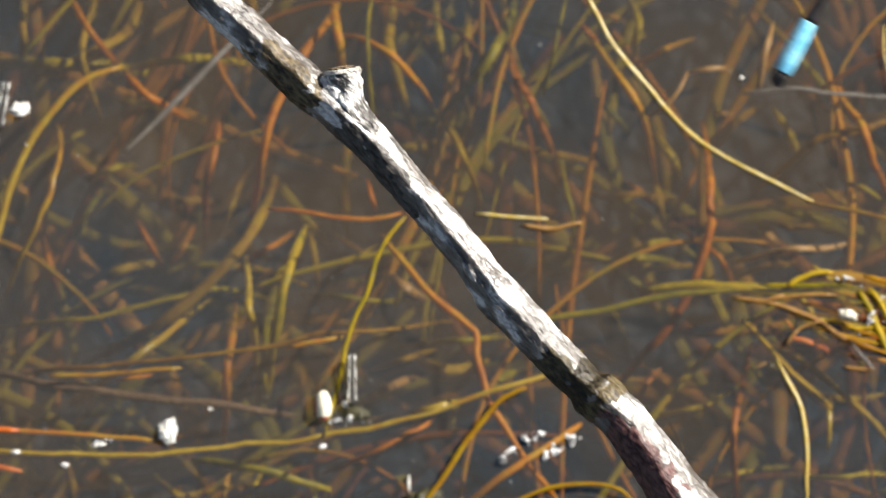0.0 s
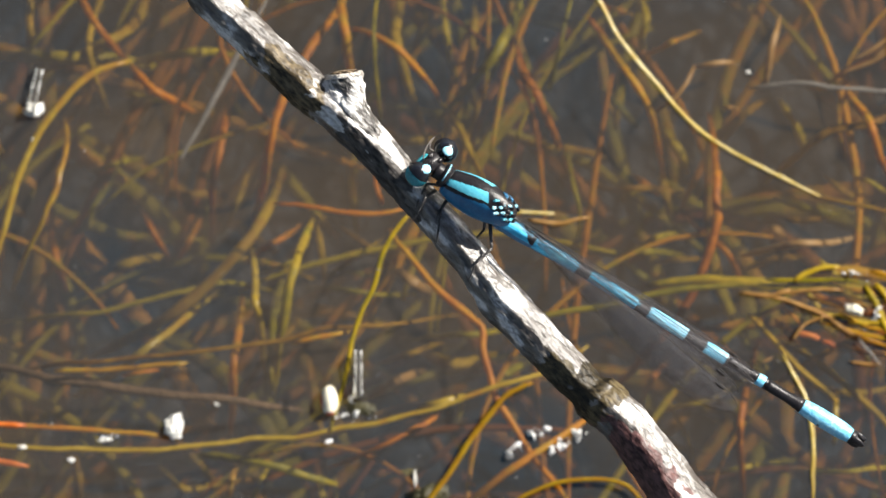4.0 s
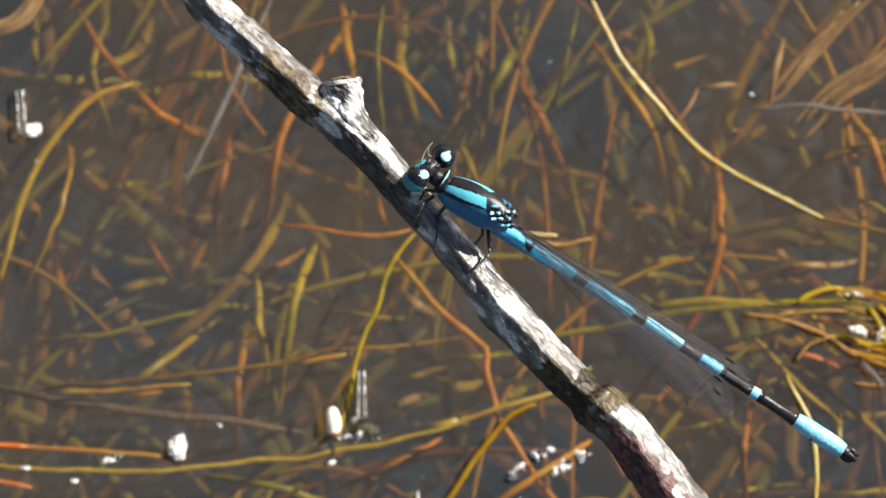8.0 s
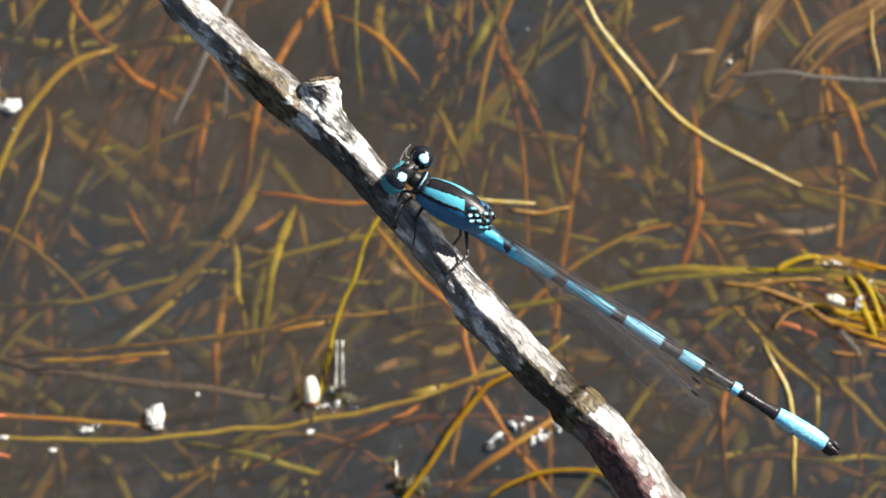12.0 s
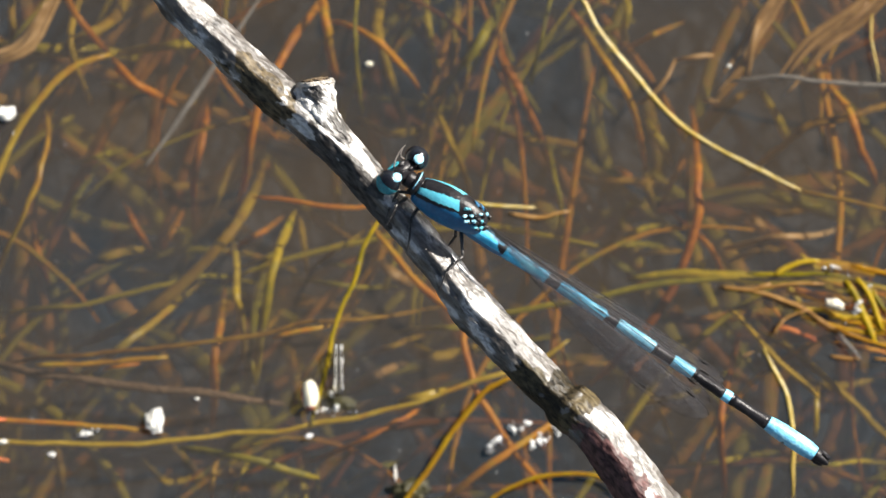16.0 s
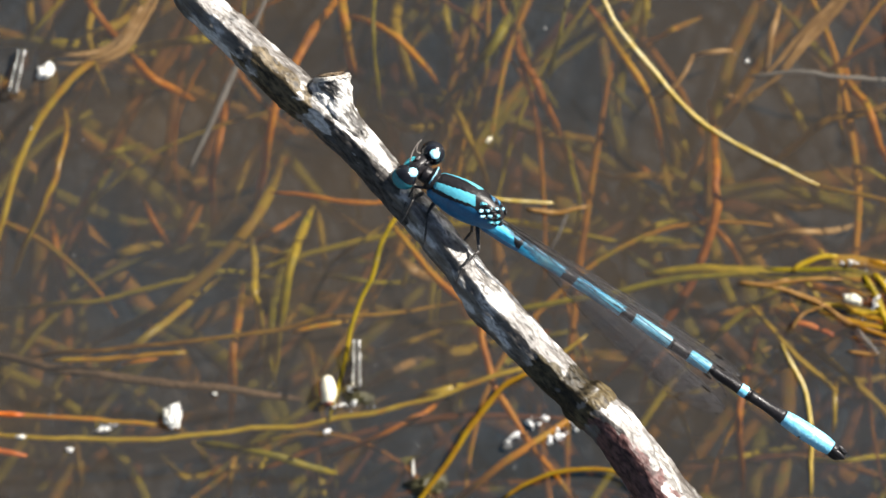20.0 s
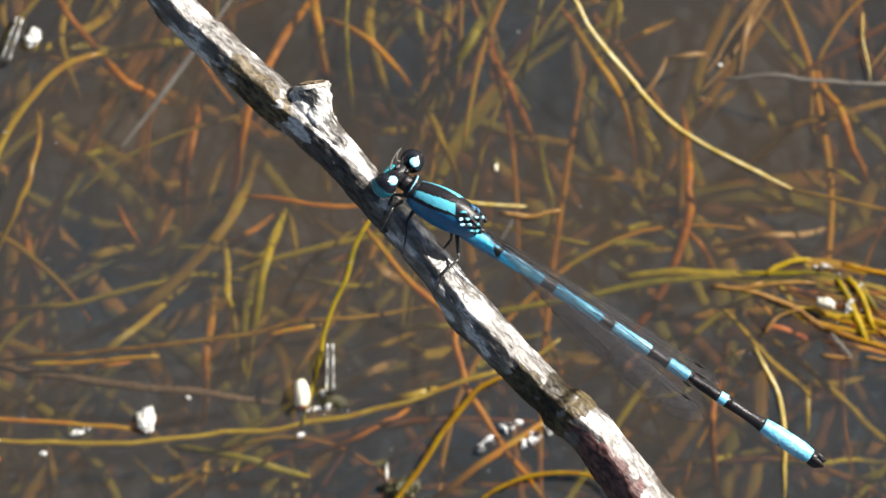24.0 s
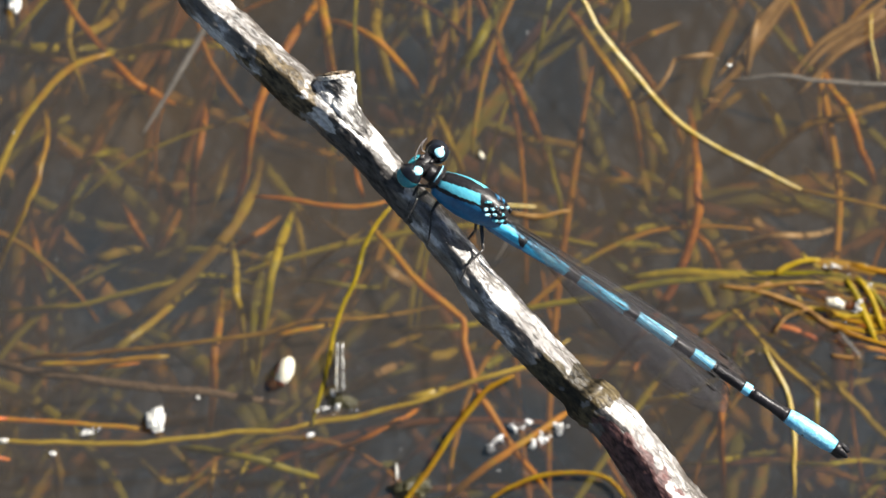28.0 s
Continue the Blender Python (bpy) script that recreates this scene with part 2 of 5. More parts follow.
def bark_material():
    """Weathered grey bark: a dark skin with a silky sheen, pale flaking streaks along the twig, cracks, moss, stains
    and painted shade.
    """
    m, n, link, bsdf, out = material("weathered_bark")

    def sums(op, a, b):
        k = n.new("ShaderNodeMath")
        k.operation = op
        for i, v in enumerate((a, b)):
            if isinstance(v, (int, float)):
                put(k.inputs[i], v)
            else:
                link(v, k.inputs[i])
        return k.outputs[0]

    def over(mask, low, high):
        k = n.new("ShaderNodeMixRGB")
        link(mask, k.inputs[0])
        link(low, k.inputs[1])
        link(high, k.inputs[2])
        return k.outputs[0]

    streak = noise_node(n, link, 950, 8, (0.45, 1, 1), False)
    broad = noise_node(n, link, 260, 3, (0.5, 1, 1), False)
    crack = noise_node(n, link, 2000, 6, (0.34, 1, 1), False)
    fleck = noise_node(n, link, 5200, 4, (0.5, 1, 1), False)
    tone = sums("ADD", sums("MULTIPLY", streak.outputs["Fac"], 0.72), sums("MULTIPLY", broad.outputs["Fac"], 0.28))
    r = ramp_node(n, [(0.40, (0.060, 0.050, 0.043)), (0.455, (0.094, 0.082, 0.072)), (0.50, (0.125, 0.114, 0.104)), (0.532, (0.20, 0.19, 0.182)), (0.585, (0.58, 0.57, 0.56))])
    link(tone, r.inputs[0])
    split = ramp_node(n, [(0.36, (0.16, 0.14, 0.13)), (0.43, (1, 1, 1))])
    link(crack.outputs["Fac"], split.inputs[0])
    spot = ramp_node(n, [(0.34, (0.45, 0.43, 0.41)), (0.50, (1, 1, 1)), (0.68, (1.25, 1.25, 1.25))])
    link(fleck.outputs["Fac"], spot.inputs[0])
    colour = r.outputs[0]
    for node, share in ((split, 0.9), (spot, 0.8)):
        mul = n.new("ShaderNodeMixRGB")
        mul.blend_type = "MULTIPLY"
        put(mul.inputs[0], share)
        link(colour, mul.inputs[1])
        link(node.outputs[0], mul.inputs[2])
        colour = mul.outputs[0]
    # stains, moss and painted shade: at x along the twig, so long, on the side away from y
    co, xyz = n.new("ShaderNodeTexCoord"), n.new("ShaderNodeSeparateXYZ")
    link(co.outputs["Object"], xyz.inputs[0])
    ragged = noise_node(n, link, 1000, 6, (0.7, 1, 1), False)
    grain = noise_node(n, link, 3200, 5, (0.5, 1, 1), False)
    dull = None
    # 14.6 paints the flank's shade; 40.5 is a red stain widened into it
    for at, half, y0, dark, pale in ((7.2, 3.0, 0.9, (0.02, 0.014, 0.008), (0.17, 0.13, 0.075)), (14.6, 4.2, 0.9, (0.020, 0.018, 0.017), (0.11, 0.10, 0.092)),
                                     (32.4, 2.0, 0.3, (0.012, 0.010, 0.006), (0.10, 0.08, 0.045)), (34.3, 1.5, 2.6, (0.006, 0.005, 0.003), (0.05, 0.038, 0.02)),
                                     (35.7, 0.8, 2.5, (0.02, 0.013, 0.006), (0.13, 0.10, 0.05)), (40.5, 4.6, 0.5, (0.03, 0.012, 0.012), (0.15, 0.075, 0.07))):
        away = sums("DIVIDE", sums("ABSOLUTE", sums("SUBTRACT", xyz.outputs[0], at * MM), 0), half * MM)
        side = sums("MAXIMUM", sums("DIVIDE", sums("SUBTRACT", xyz.outputs[1], y0 * MM), 0.8 * MM), 0.0)
        mask = sums("SUBTRACT", sums("SUBTRACT", sums("MULTIPLY", ragged.outputs["Fac"], 2.6), away), side)
        edge = ramp_node(n, [(0.42, (0, 0, 0)), (0.56, (1, 1, 1))])
        link(mask, edge.inputs[0])
        stain_shade = ramp_node(n, [(0.36, dark), (0.66, pale)])
        link(grain.outputs["Fac"], stain_shade.inputs[0])
        colour = over(edge.outputs[0], colour, stain_shade.outputs[0])
        dull = edge.outputs[0] if dull is None else sums("MAXIMUM", dull, edge.outputs[0])
    link(colour, bsdf.inputs["Base Color"])
    gloss = ramp_node(n, [(0.4, (0.48, 0.48, 0.48)), (0.6, (0.32, 0.32, 0.32))])
    link(broad.outputs["Fac"], gloss.inputs[0])
    link(gloss.outputs[0], bsdf.inputs["Roughness"])
    link(sums("SUBTRACT", 0.9, sums("MULTIPLY", dull, 0.65)), bsdf.inputs["Specular IOR Level"])
    b1 = bump_node(n, link, tone, 0.0004)
    b2 = bump_node(n, link, crack.outputs["Fac"], 0.00012)
    b3 = bump_node(n, link, fleck.outputs["Fac"], 0.00006)
    link(b1.outputs[0], b2.inputs["Normal"])
    link(b2.outputs[0], b3.inputs["Normal"])
    link(b3.outputs[0], bsdf.inputs["Normal"])
    return m


BARK = bark_material()
BROWNBARK = speckled("brown_bark", [(0.3, (0.02, 0.012, 0.008)), (0.48, (0.09, 0.055, 0.03)), (0.6, (0.30, 0.22, 0.13)), (0.75, (0.6, 0.55, 0.42))], 900, 4000, 0.6, bump=0.0003, stretch=(0.5, 1, 1))
RIMWOOD = speckled("torn_wood", [(0.36, (0.10, 0.085, 0.07)), (0.46, (0.40, 0.37, 0.33)), (0.6, (0.66, 0.63, 0.58))], 900, 4000, 0.5, bump=0.0002)
# paler copy of the bark: sunlight on the stub put into the colour
LITSTUB = speckled("lit_stub_bark", [(0.38, (0.03, 0.027, 0.024)), (0.45, (0.12, 0.11, 0.10)), (0.50, (0.42, 0.41, 0.39)), (0.58, (0.70, 0.69, 0.67))], 700, 3200, 0.42, bump=0.0003, stretch=(0.5, 1, 1), spec=0.7)
LEG = speckled("leg_grey", [(0.3, (0.012, 0.011, 0.011)), (0.5, (0.04, 0.037, 0.035)), (0.7, (0.13, 0.12, 0.115))], 500, 5000, 0.35, bump=0.00002, spec=0.6)
# pale brown: the glint along the feelers is put into the colour
FEELER = speckled("feeler_lit", [(0.3, (0.12, 0.10, 0.09)), (0.5, (0.24, 0.21, 0.19)), (0.7, (0.4, 0.37, 0.34))], 900, 6000, 0.3, bump=0.00002)


# ---- mesh helpers (all lengths in millimetres) ----
def mesh_of(name, verts, faces, mats, slots=None, smooth=True):
    me = bpy.data.meshes.new(name)
    me.from_pydata([tuple(c * MM for c in v) for v in verts], [], faces)
    for m in mats if isinstance(mats, (list, tuple)) else (mats,):
        me.materials.append(m)
    if slots is not None:
        me.polygons.foreach_set("material_index", slots)
    me.polygons.foreach_set("use_smooth", [smooth] * len(me.polygons))
    me.update()
    return me


def part(name, data, parent, label="", at=None):
    """Links a mesh as one part under a thing or a part; at: its place in its parent, in millimetres."""
    ob = new(name, data)
    ob.parent = parent
    if at is not None:
        ob.location = Vector(at) * MM
    if label:
        ob["label"] = label
    return ob


def spline(points, step):
    """Points along a smooth curve through the given ones, even where they lie unevenly."""
    p = [Vector((*q, 0)) if len(q) == 2 else Vector(q) for q in points]
    p = [p[0] * 2 - p[1], *p, p[-1] * 2 - p[-2]]
    line = []
    for a, b, c, d in zip(p, p[1:], p[2:], p[3:]):
        u, v, w = (max((y - x).length, 1e-6) ** 0.5 for x, y in ((a, b), (b, c), (c, d)))
        m0 = ((b - a) / u - (c - a) / (u + v) + (c - b) / v) * v
        m1 = ((c - b) / v - (d - b) / (v + w) + (d - c) / w) * v
        k = max(2, int((c - b).length / step))
        for i in range(k):
            t = i / k
            line.append(b * (2 * t ** 3 - 3 * t * t + 1) + m0 * (t ** 3 - 2 * t * t + t) + c * (3 * t * t - 2 * t ** 3) + m1 * (t ** 3 - t * t))
    line.append(p[-2])
    return line


def tube(line, radius, sides=8, flat=1.0, up=Vector((0, 0, 1)), rough=0.0, seed=0.0):
    """A tube along a line of points: radius(0..1) in millimetres, flat: its thickness along up against its width. Gives verts, faces."""
    verts, faces, n = [], [], len(line)
    for i, c in enumerate(line):
        d = (line[min(i + 1, n - 1)] - line[max(i - 1, 0)]).normalized()
        side = d.cross(up)
        side = side.normalized() if side.length > 1e-5 else Vector((1, 0, 0))
        top = side.cross(d)
        r = radius(i / (n - 1))
        for k in range(sides):
            a = 2 * math.pi * k / sides
            w = r * (1 + (rough * noise.noise(c * 1.7 + Vector((k * 0.9, seed, a))) if rough else 0))
            verts.append(c + side * (math.cos(a) * w) + top * (math.sin(a) * w * flat))
    for i in range(n - 1):
        for k in range(sides):
            a, b = i * sides + k, i * sides + (k + 1) % sides
            faces.append((a, b, b + sides, a + sides))
    faces.append(tuple(range(sides))[::-1])
    faces.append(tuple(range((n - 1) * sides, n * sides)))
    return verts, faces


def lathe(x0, x1, radius, rings=14, sides=24, wide=1.0, tall=1.0, colour=None, bend=lambda x: (0, 0)):
    """A body round the x axis from x0 to x1. colour(x, degrees from the back's crest) gives the slot of a face."""
    verts, faces, slots = [], [], []
    for i in range(rings + 1):
        x = x0 + (x1 - x0) * i / rings
        r, (by, bz) = radius(x), bend(x)
        for k in range(sides):
            a = 2 * math.pi * k / sides
            verts.append((x, by + math.sin(a) * r * wide, bz + math.cos(a) * r * tall))
    for i in range(rings):
        xm = x0 + (x1 - x0) * (i + 0.5) / rings
        for k in range(sides):
            a, b = i * sides + k, i * sides + (k + 1) % sides
            faces.append((a, a + sides, b + sides, b))
            ang = (360 * (k + 0.5) / sides + 180) % 360 - 180
            slots.append(colour(xm, ang) if colour else 0)
    faces.append(tuple(range(sides)))
    faces.append(tuple(range(rings * sides, (rings + 1) * sides))[::-1])
    slots += [0, 0]
    return verts, faces, slots


def ball(name, size, mat, detail=2, rough=0.0, seed=0.0, colour=None, freq=1.2):
    """A lump of that size (three diameters), rough by so much of its radius."""
    bm = bmesh.new()
    bmesh.ops.create_icosphere(bm, subdivisions=detail, radius=1)
    for v in bm.verts:
        k = 1 + (rough * noise.fractal(v.co * freq + Vector((seed, seed * 2, 3)), 1.0, 2.0, 3) if rough else 0)
        v.co = Vector((v.co.x * size[0], v.co.y * size[1], v.co.z * size[2])) * (k * MM / 2)
    me = bpy.data.meshes.new(name)
    for f in bm.faces:
        f.smooth = True
        if colour:
            f.material_index = colour(f.calc_center_median() / MM)
    bm.to_mesh(me)
    bm.free()
    for m in mat if isinstance(mat, (list, tuple)) else (mat,):
        me.materials.append(m)
    return me


# ---- the pond ----
def sheet(name, size, z, mat, cuts, rise, near):
    """A level sheet that is finely divided near the origin and reaches far."""
    xs = sorted({s * near * k / cuts for k in range(cuts + 1) for s in (-1, 1)} | {-size, size, -size / 20, size / 20})
    verts = [(x, y, z + (rise * noise.fractal(Vector((x, y, 0)) / 22, 1.0, 2.0, 3) if rise and abs(x) < near * 0.99 and abs(y) < near * 0.99 else 0)) for y in xs for x in xs]
    k = len(xs)
    faces = [(j * k + i, j * k + i + 1, (j + 1) * k + i + 1, (j + 1) * k + i) for j in range(k - 1) for i in range(k - 1)]
    return new(name, mesh_of(name, verts, faces, mat))


bed = tagged(sheet("ground", 40000, -40, MUD, 60, 5, 180), "dark grey-brown mud of the pond's bed", "ground", kind="structure")
water = tagged(sheet("water", 40000, 0, WATER, 2, 0, 180), "still clear pond water that mirrors the sky", "water", kind="structure")
water.visible_shadow = False


def haze_material():
    """A flat sheet that paints the haze of silty water: mostly clear, a little grey that the light catches."""
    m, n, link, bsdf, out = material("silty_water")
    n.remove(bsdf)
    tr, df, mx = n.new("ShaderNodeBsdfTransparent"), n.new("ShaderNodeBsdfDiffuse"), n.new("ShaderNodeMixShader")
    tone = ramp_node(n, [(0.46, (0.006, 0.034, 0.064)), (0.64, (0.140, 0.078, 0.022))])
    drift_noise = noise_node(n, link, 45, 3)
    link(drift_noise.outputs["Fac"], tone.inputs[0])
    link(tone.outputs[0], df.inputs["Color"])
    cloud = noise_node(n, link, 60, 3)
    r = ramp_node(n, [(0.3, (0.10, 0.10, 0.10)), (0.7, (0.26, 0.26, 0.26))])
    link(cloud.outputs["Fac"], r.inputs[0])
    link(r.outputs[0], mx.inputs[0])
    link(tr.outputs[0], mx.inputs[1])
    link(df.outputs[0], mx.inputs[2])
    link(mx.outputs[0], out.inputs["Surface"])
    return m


HAZE = haze_material()
# three level sheets imitate haze that thickens with depth
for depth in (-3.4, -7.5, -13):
    tagged(sheet("silty_water", 40000, depth, HAZE, 2, 0, 180), "flat half-clear sheet that imitates the haze of murky water", "water", kind="structure")


# ---- pond weed ----
WORDS = {
    "orange": ("pondweed", "orange-brown pondweed stem trailing under the water", "pondweed"),
    "olive": ("pondweed", "olive-green pondweed stem trailing under the water", "pondweed"),
    "yellow": ("grass", "sunlit yellow grass blade lying at the water's surface", "grass"),
    "brown": ("pondweed", "dull brown pondweed stem deep in the murky water", "pondweed"),
    "red": ("pondweed", "reddish pondweed scrap lying at the water's surface", "pondweed"),
    "grey": ("reed", "pale grey dead reed stem lying in the water", "reed"),
    "tan": ("dead_leaf", "tan withered leaf blade drifting under the water", "leaf"),
    "gold": ("pondweed", "golden-brown pondweed blade in a clump at the surface", "pondweed"),
    "bark": ("sunken_twig", "dark brown sunken twig lying in the weed", "twig"),
}


def strand(kind, width, z, points, bow=1.0, taper=0.25):
    """One stem of weed through points of the plan, at the depth z, swaying a little up and down."""
    seed = len(bpy.data.objects) * 0.37
    line = spline(points, 0.8)
    last, sink = len(line) - 1, min(8.0, max(0.0, -z - 0.3) * 3.6)
    for i, p in enumerate(line):
        near = min(i, last - i) * 0.8
        drop = sink * max(0.0, 1 - near / 6.0) ** 2
        p.z = min(z + bow * noise.noise(Vector((p.x * 0.09, p.y * 0.09, seed))), max(z, -0.3)) - drop
        p.x += 0.16 * noise.noise(Vector((p.x * 0.35, p.y * 0.35, seed + 5))) + 0.05 * noise.noise(Vector((p.x * 1.6, p.y * 1.6, seed + 2)))
        p.y += 0.16 * noise.noise(Vector((p.x * 0.35, p.y * 0.35, seed + 9))) + 0.05 * noise.noise(Vector((p.x * 1.6, p.y * 1.6, seed + 4))) + 0.14 * drop

    end = 4 if z < -2 else 10

    def radius(t):
        return width / 2 * (1 - taper * abs(2 * t - 1) ** 3) * min(1, 0.55 + t * end, 0.55 + (1 - t) * end) ** 0.8 * (1 + 0.22 * noise.noise(Vector((t * 9, seed, 2))) + 0.12 * noise.noise(Vector((t * 31, seed, 7))))

    verts, faces = tube(line, radius, 8, 0.55, rough=0.25, seed=seed)
    name, label, category = WORDS[kind]
    return tagged(new(name, mesh_of(name, verts, faces, WEED[kind])), label, category, group=category + " in the pond")


def weed(kind, width, z, *points):
    """A stem that lies stiller the nearer it is to the surface."""
    strand(kind, width, z, points, bow=0.12 if z > -0.6 else 0.5 if z > -2 else 1.0)


weed("yellow", 0.29, 0.06, (9.9, 20.2), (10.7, 18.3), (11.3, 17.1), (11.9, 15.9), (13.4, 13.9), (15.0, 12.0), (17.0, 9.7), (19.3, 7.9), (21.2, 6.8), (23.0, 5.8), (26.1, 4.3))
weed("brown", 0.3, -0.7, (25.6, 4.4), (27.5, 4.1), (29.8, 3.7), (31.8, 3.1), (34.5, 2.6))
weed("yellow", 0.27, 0.06, (23.6, -6.7), (24.3, -8.1), (25.0, -9.5), (25.4, -11.0), (25.6, -13.0), (25.6, -15.0), (25.5, -17.3))
weed("gold", 0.51, -0.5, (-31.0, -0.3), (-30.0, 3.3), (-29.2, 6.1), (-28.3, 8.1), (-27.3, 9.8), (-26.3, 11.2), (-25.1, 12.4), (-23.8, 13.3), (-21.8, 13.9))
weed("olive", 0.63, -4, (-22.5, 14.2), (-20.3, 14.7), (-18.0, 15.0), (-15.6, 15.2), (-12.9, 15.0))
weed("gold", 0.39, -1.6, (-30.0, -2.1), (-28.9, 0.5), (-27.9, 2.3), (-27.3, 3.7), (-26.8, 5.1), (-26.6, 6.2), (-26.2, 7.4), (-26.1, 8.8), (-26.4, 10.1))
weed("orange", 0.47, -3.4, (-27.3, 5.3), (-27.1, 6.3), (-26.7, 7.3))
weed("orange", 0.47, -3, (-26.0, 20.0), (-24.3, 17.2), (-22.7, 15.0), (-21.8, 14.1))
weed("orange", 0.55, -1.3, (-21.8, 13.9), (-21.1, 13.1), (-19.9, 11.9), (-18.9, 11.4), (-17.2, 10.6))
weed("olive", 0.47, -3, (-24.8, 6.7), (-23.4, 6.8), (-22.1, 7.3), (-21.0, 7.6))
weed("brown", 0.78, -5, (-28.2, 14.1), (-25.5, 14.9), (-23.1, 16.2), (-21.6, 17.2), (-20.8, 19.9))
weed("olive", 0.94, -7, (-32.3, 15.5), (-29.9, 15.4), (-25.9, 15.2), (-22.0, 14.9), (-19.6, 14.6))
weed("orange", 0.59, -3.0, (-6.5, 19.9), (-7.5, 18.0), (-8.9, 15.7), (-10.1, 13.7), (-11.1, 11.6), (-11.7, 9.6), (-12.2, 7.0), (-12.6, 4.8), (-13.2, 3.0))
weed("orange", 0.51, -5, (-14.5, 13.1), (-14.9, 11.5), (-15.2, 10.1), (-15.6, 8.1), (-15.9, 6.7), (-16.1, 4.4), (-16.2, 2.0))
weed("brown", 0.47, -6, (-13.5, 7.3), (-14.0, 5.7), (-14.8, 4.1), (-15.5, 2.7))
weed("brown", 0.82, -3.7, (-11.3, 7.0), (-11.8, 4.8), (-12.6, 3.2), (-13.7, 1.6), (-14.8, 0.2), (-16.1, -1.1), (-17.9, -2.7), (-19.9, -4.1), (-22.0, -5.2), (-24.5, -6.3))
weed("gold", 0.55, -2.9, (-15.9, -2.0), (-17.5, -3.4), (-19.1, -4.8), (-21.6, -6.7), (-23.9, -8.2), (-25.9, -9.3))
weed("olive", 0.35, -4, (-31.7, -4.0), (-29.7, -3.7), (-26.6, -3.4), (-23.8, -3.1), (-21.1, -2.5), (-17.9, -1.7), (-15.6, -1.2), (-13.2, -1.3), (-11.3, -1.8))
weed("gold", 0.51, -2, (-13.3, 1.0), (-13.1, -0.8), (-13.0, -2.4), (-12.8, -3.6), (-12.6, -5.6), (-12.3, -7.9))
weed("olive", 0.66, -2.2, (-9.0, 3.0), (-9.5, 1.7), (-9.9, 0.6), (-10.2, -0.5), (-10.6, -1.7), (-10.9, -3.3), (-11.3, -5.3), (-11.6, -7.3), (-11.9, -9.6))
weed("olive", 0.78, -3.4, (-11.2, -1.0), (-11.6, -3.0), (-11.8, -5.4), (-12.1, -7.8), (-12.4, -9.5))
weed("olive", 0.35, -2, (-12.2, -5.6), (-11.9, -7.5), (-11.8, -9.7))
weed("orange", 0.55, -4, (-14.0, -2.1), (-14.1, -3.7), (-14.3, -5.3), (-14.5, -7.3), (-14.7, -9.3), (-14.8, -12.0))
weed("orange", 0.47, -2.6, (-14.4, -14.0), (-14.7, -15.4), (-14.9, -17.7))
weed("olive", 0.35, -2, (-12.1, -14.2), (-12.8, -15.4), (-13.5, -17.2))
weed("gold", 0.59, -1.0, (-1.7, -10.5), (-0.1, -10.0), (1.7, -9.5))
weed("brown", 0.30, -2.0, (-31.5, -7.7), (-29.6, -7.5), (-26.8, -7.2), (-24.1, -7.0), (-20.2, -6.6), (-17.9, -6.4), (-15.0, -6.1), (-12.8, -5.7), (-10.6, -5.4), (-8.5, -4.8), (-6.1, -4.5), (-4.2, -4.4), (-1.4, -4.1), (1.3, -3.7))
weed("gold", 0.35, -0.3, (-26.8, -7.9), (-24.4, -7.8), (-21.2, -7.5), (-17.6, -7.3))
weed("orange", 0.35, -0.4, (-10.3, -5.9), (-8.7, -5.5), (-6.4, -5.0))
weed("red", 0.39, -0.05, (-32.1, -11.5), (-30.4, -11.6), (-28.8, -11.7))
weed("red", 0.39, -0.3, (-32.1, -13.8), (-30.6, -14.1), (-28.5, -14.5))
weed("gold", 0.37, -0.25, (-31.9, -12.9), (-29.5, -13.1), (-25.6, -13.3), (-22.5, -13.4), (-18.6, -13.2), (-15.1, -12.9), (-12.0, -12.6), (-9.2, -12.3), (-6.9, -11.9), (-4.6, -11.5), (-2.2, -10.9), (-0.3, -10.5), (1.7, -9.7), (3.6, -9.0), (5.6, -8.4), (7.5, -7.8), (8.9, -6.9), (10.1, -6.1))
weed("orange", 0.35, -0.2, (-31.9, -11.6), (-29.5, -11.7), (-27.6, -11.8), (-23.7, -12.0), (-20.9, -12.2), (-18.2, -12.5))
weed("bark", 0.59, -1.2, (-31.9, -7.3), (-29.6, -7.7), (-27.2, -8.2), (-24.5, -8.6), (-21.8, -9.0), (-18.6, -9.4), (-15.1, -9.7), (-12.8, -10.1), (-9.6, -10.5))
weed("olive", 0.55, -1, (-16.9, -13.5), (-15.1, -13.7), (-13.2, -14.1), (-11.2, -14.4), (-9.3, -15.1), (-7.3, -15.7))
weed("olive", 0.31, -0.05, (-2.1, 3.2), (-3.0, 2.1), (-3.8, 0.9), (-4.4, -0.7), (-4.8, -2.2), (-5.4, -3.4), (-5.9, -4.6), (-6.3, -5.8), (-6.5, -7.4), (-6.8, -8.9), (-7.2, -10.5), (-7.7, -12.4))
weed("orange", 0.47, -1.3, (-3.6, 2.2), (-3.0, 1.2), (-2.2, 0.3), (-0.9, -1.3), (0.7, -2.9), (2.1, -4.1), (2.7, -4.6), (2.8, -6.1), (3.2, -7.6), (3.6, -9.2), (4.4, -10.8), (5.2, -12.0), (6.4, -13.9), (7.7, -15.5), (9.1, -17.5))
weed("orange", 0.35, -1, (-4.7, 6.1), (-4.4, 4.8), (-4.1, 3.9))
weed("orange", 0.31, -0.4, (-11.8, 3.9), (-10.1, 3.8), (-8.1, 3.5), (-6.1, 3.2), (-4.6, 3.1), (-2.4, 3.6))
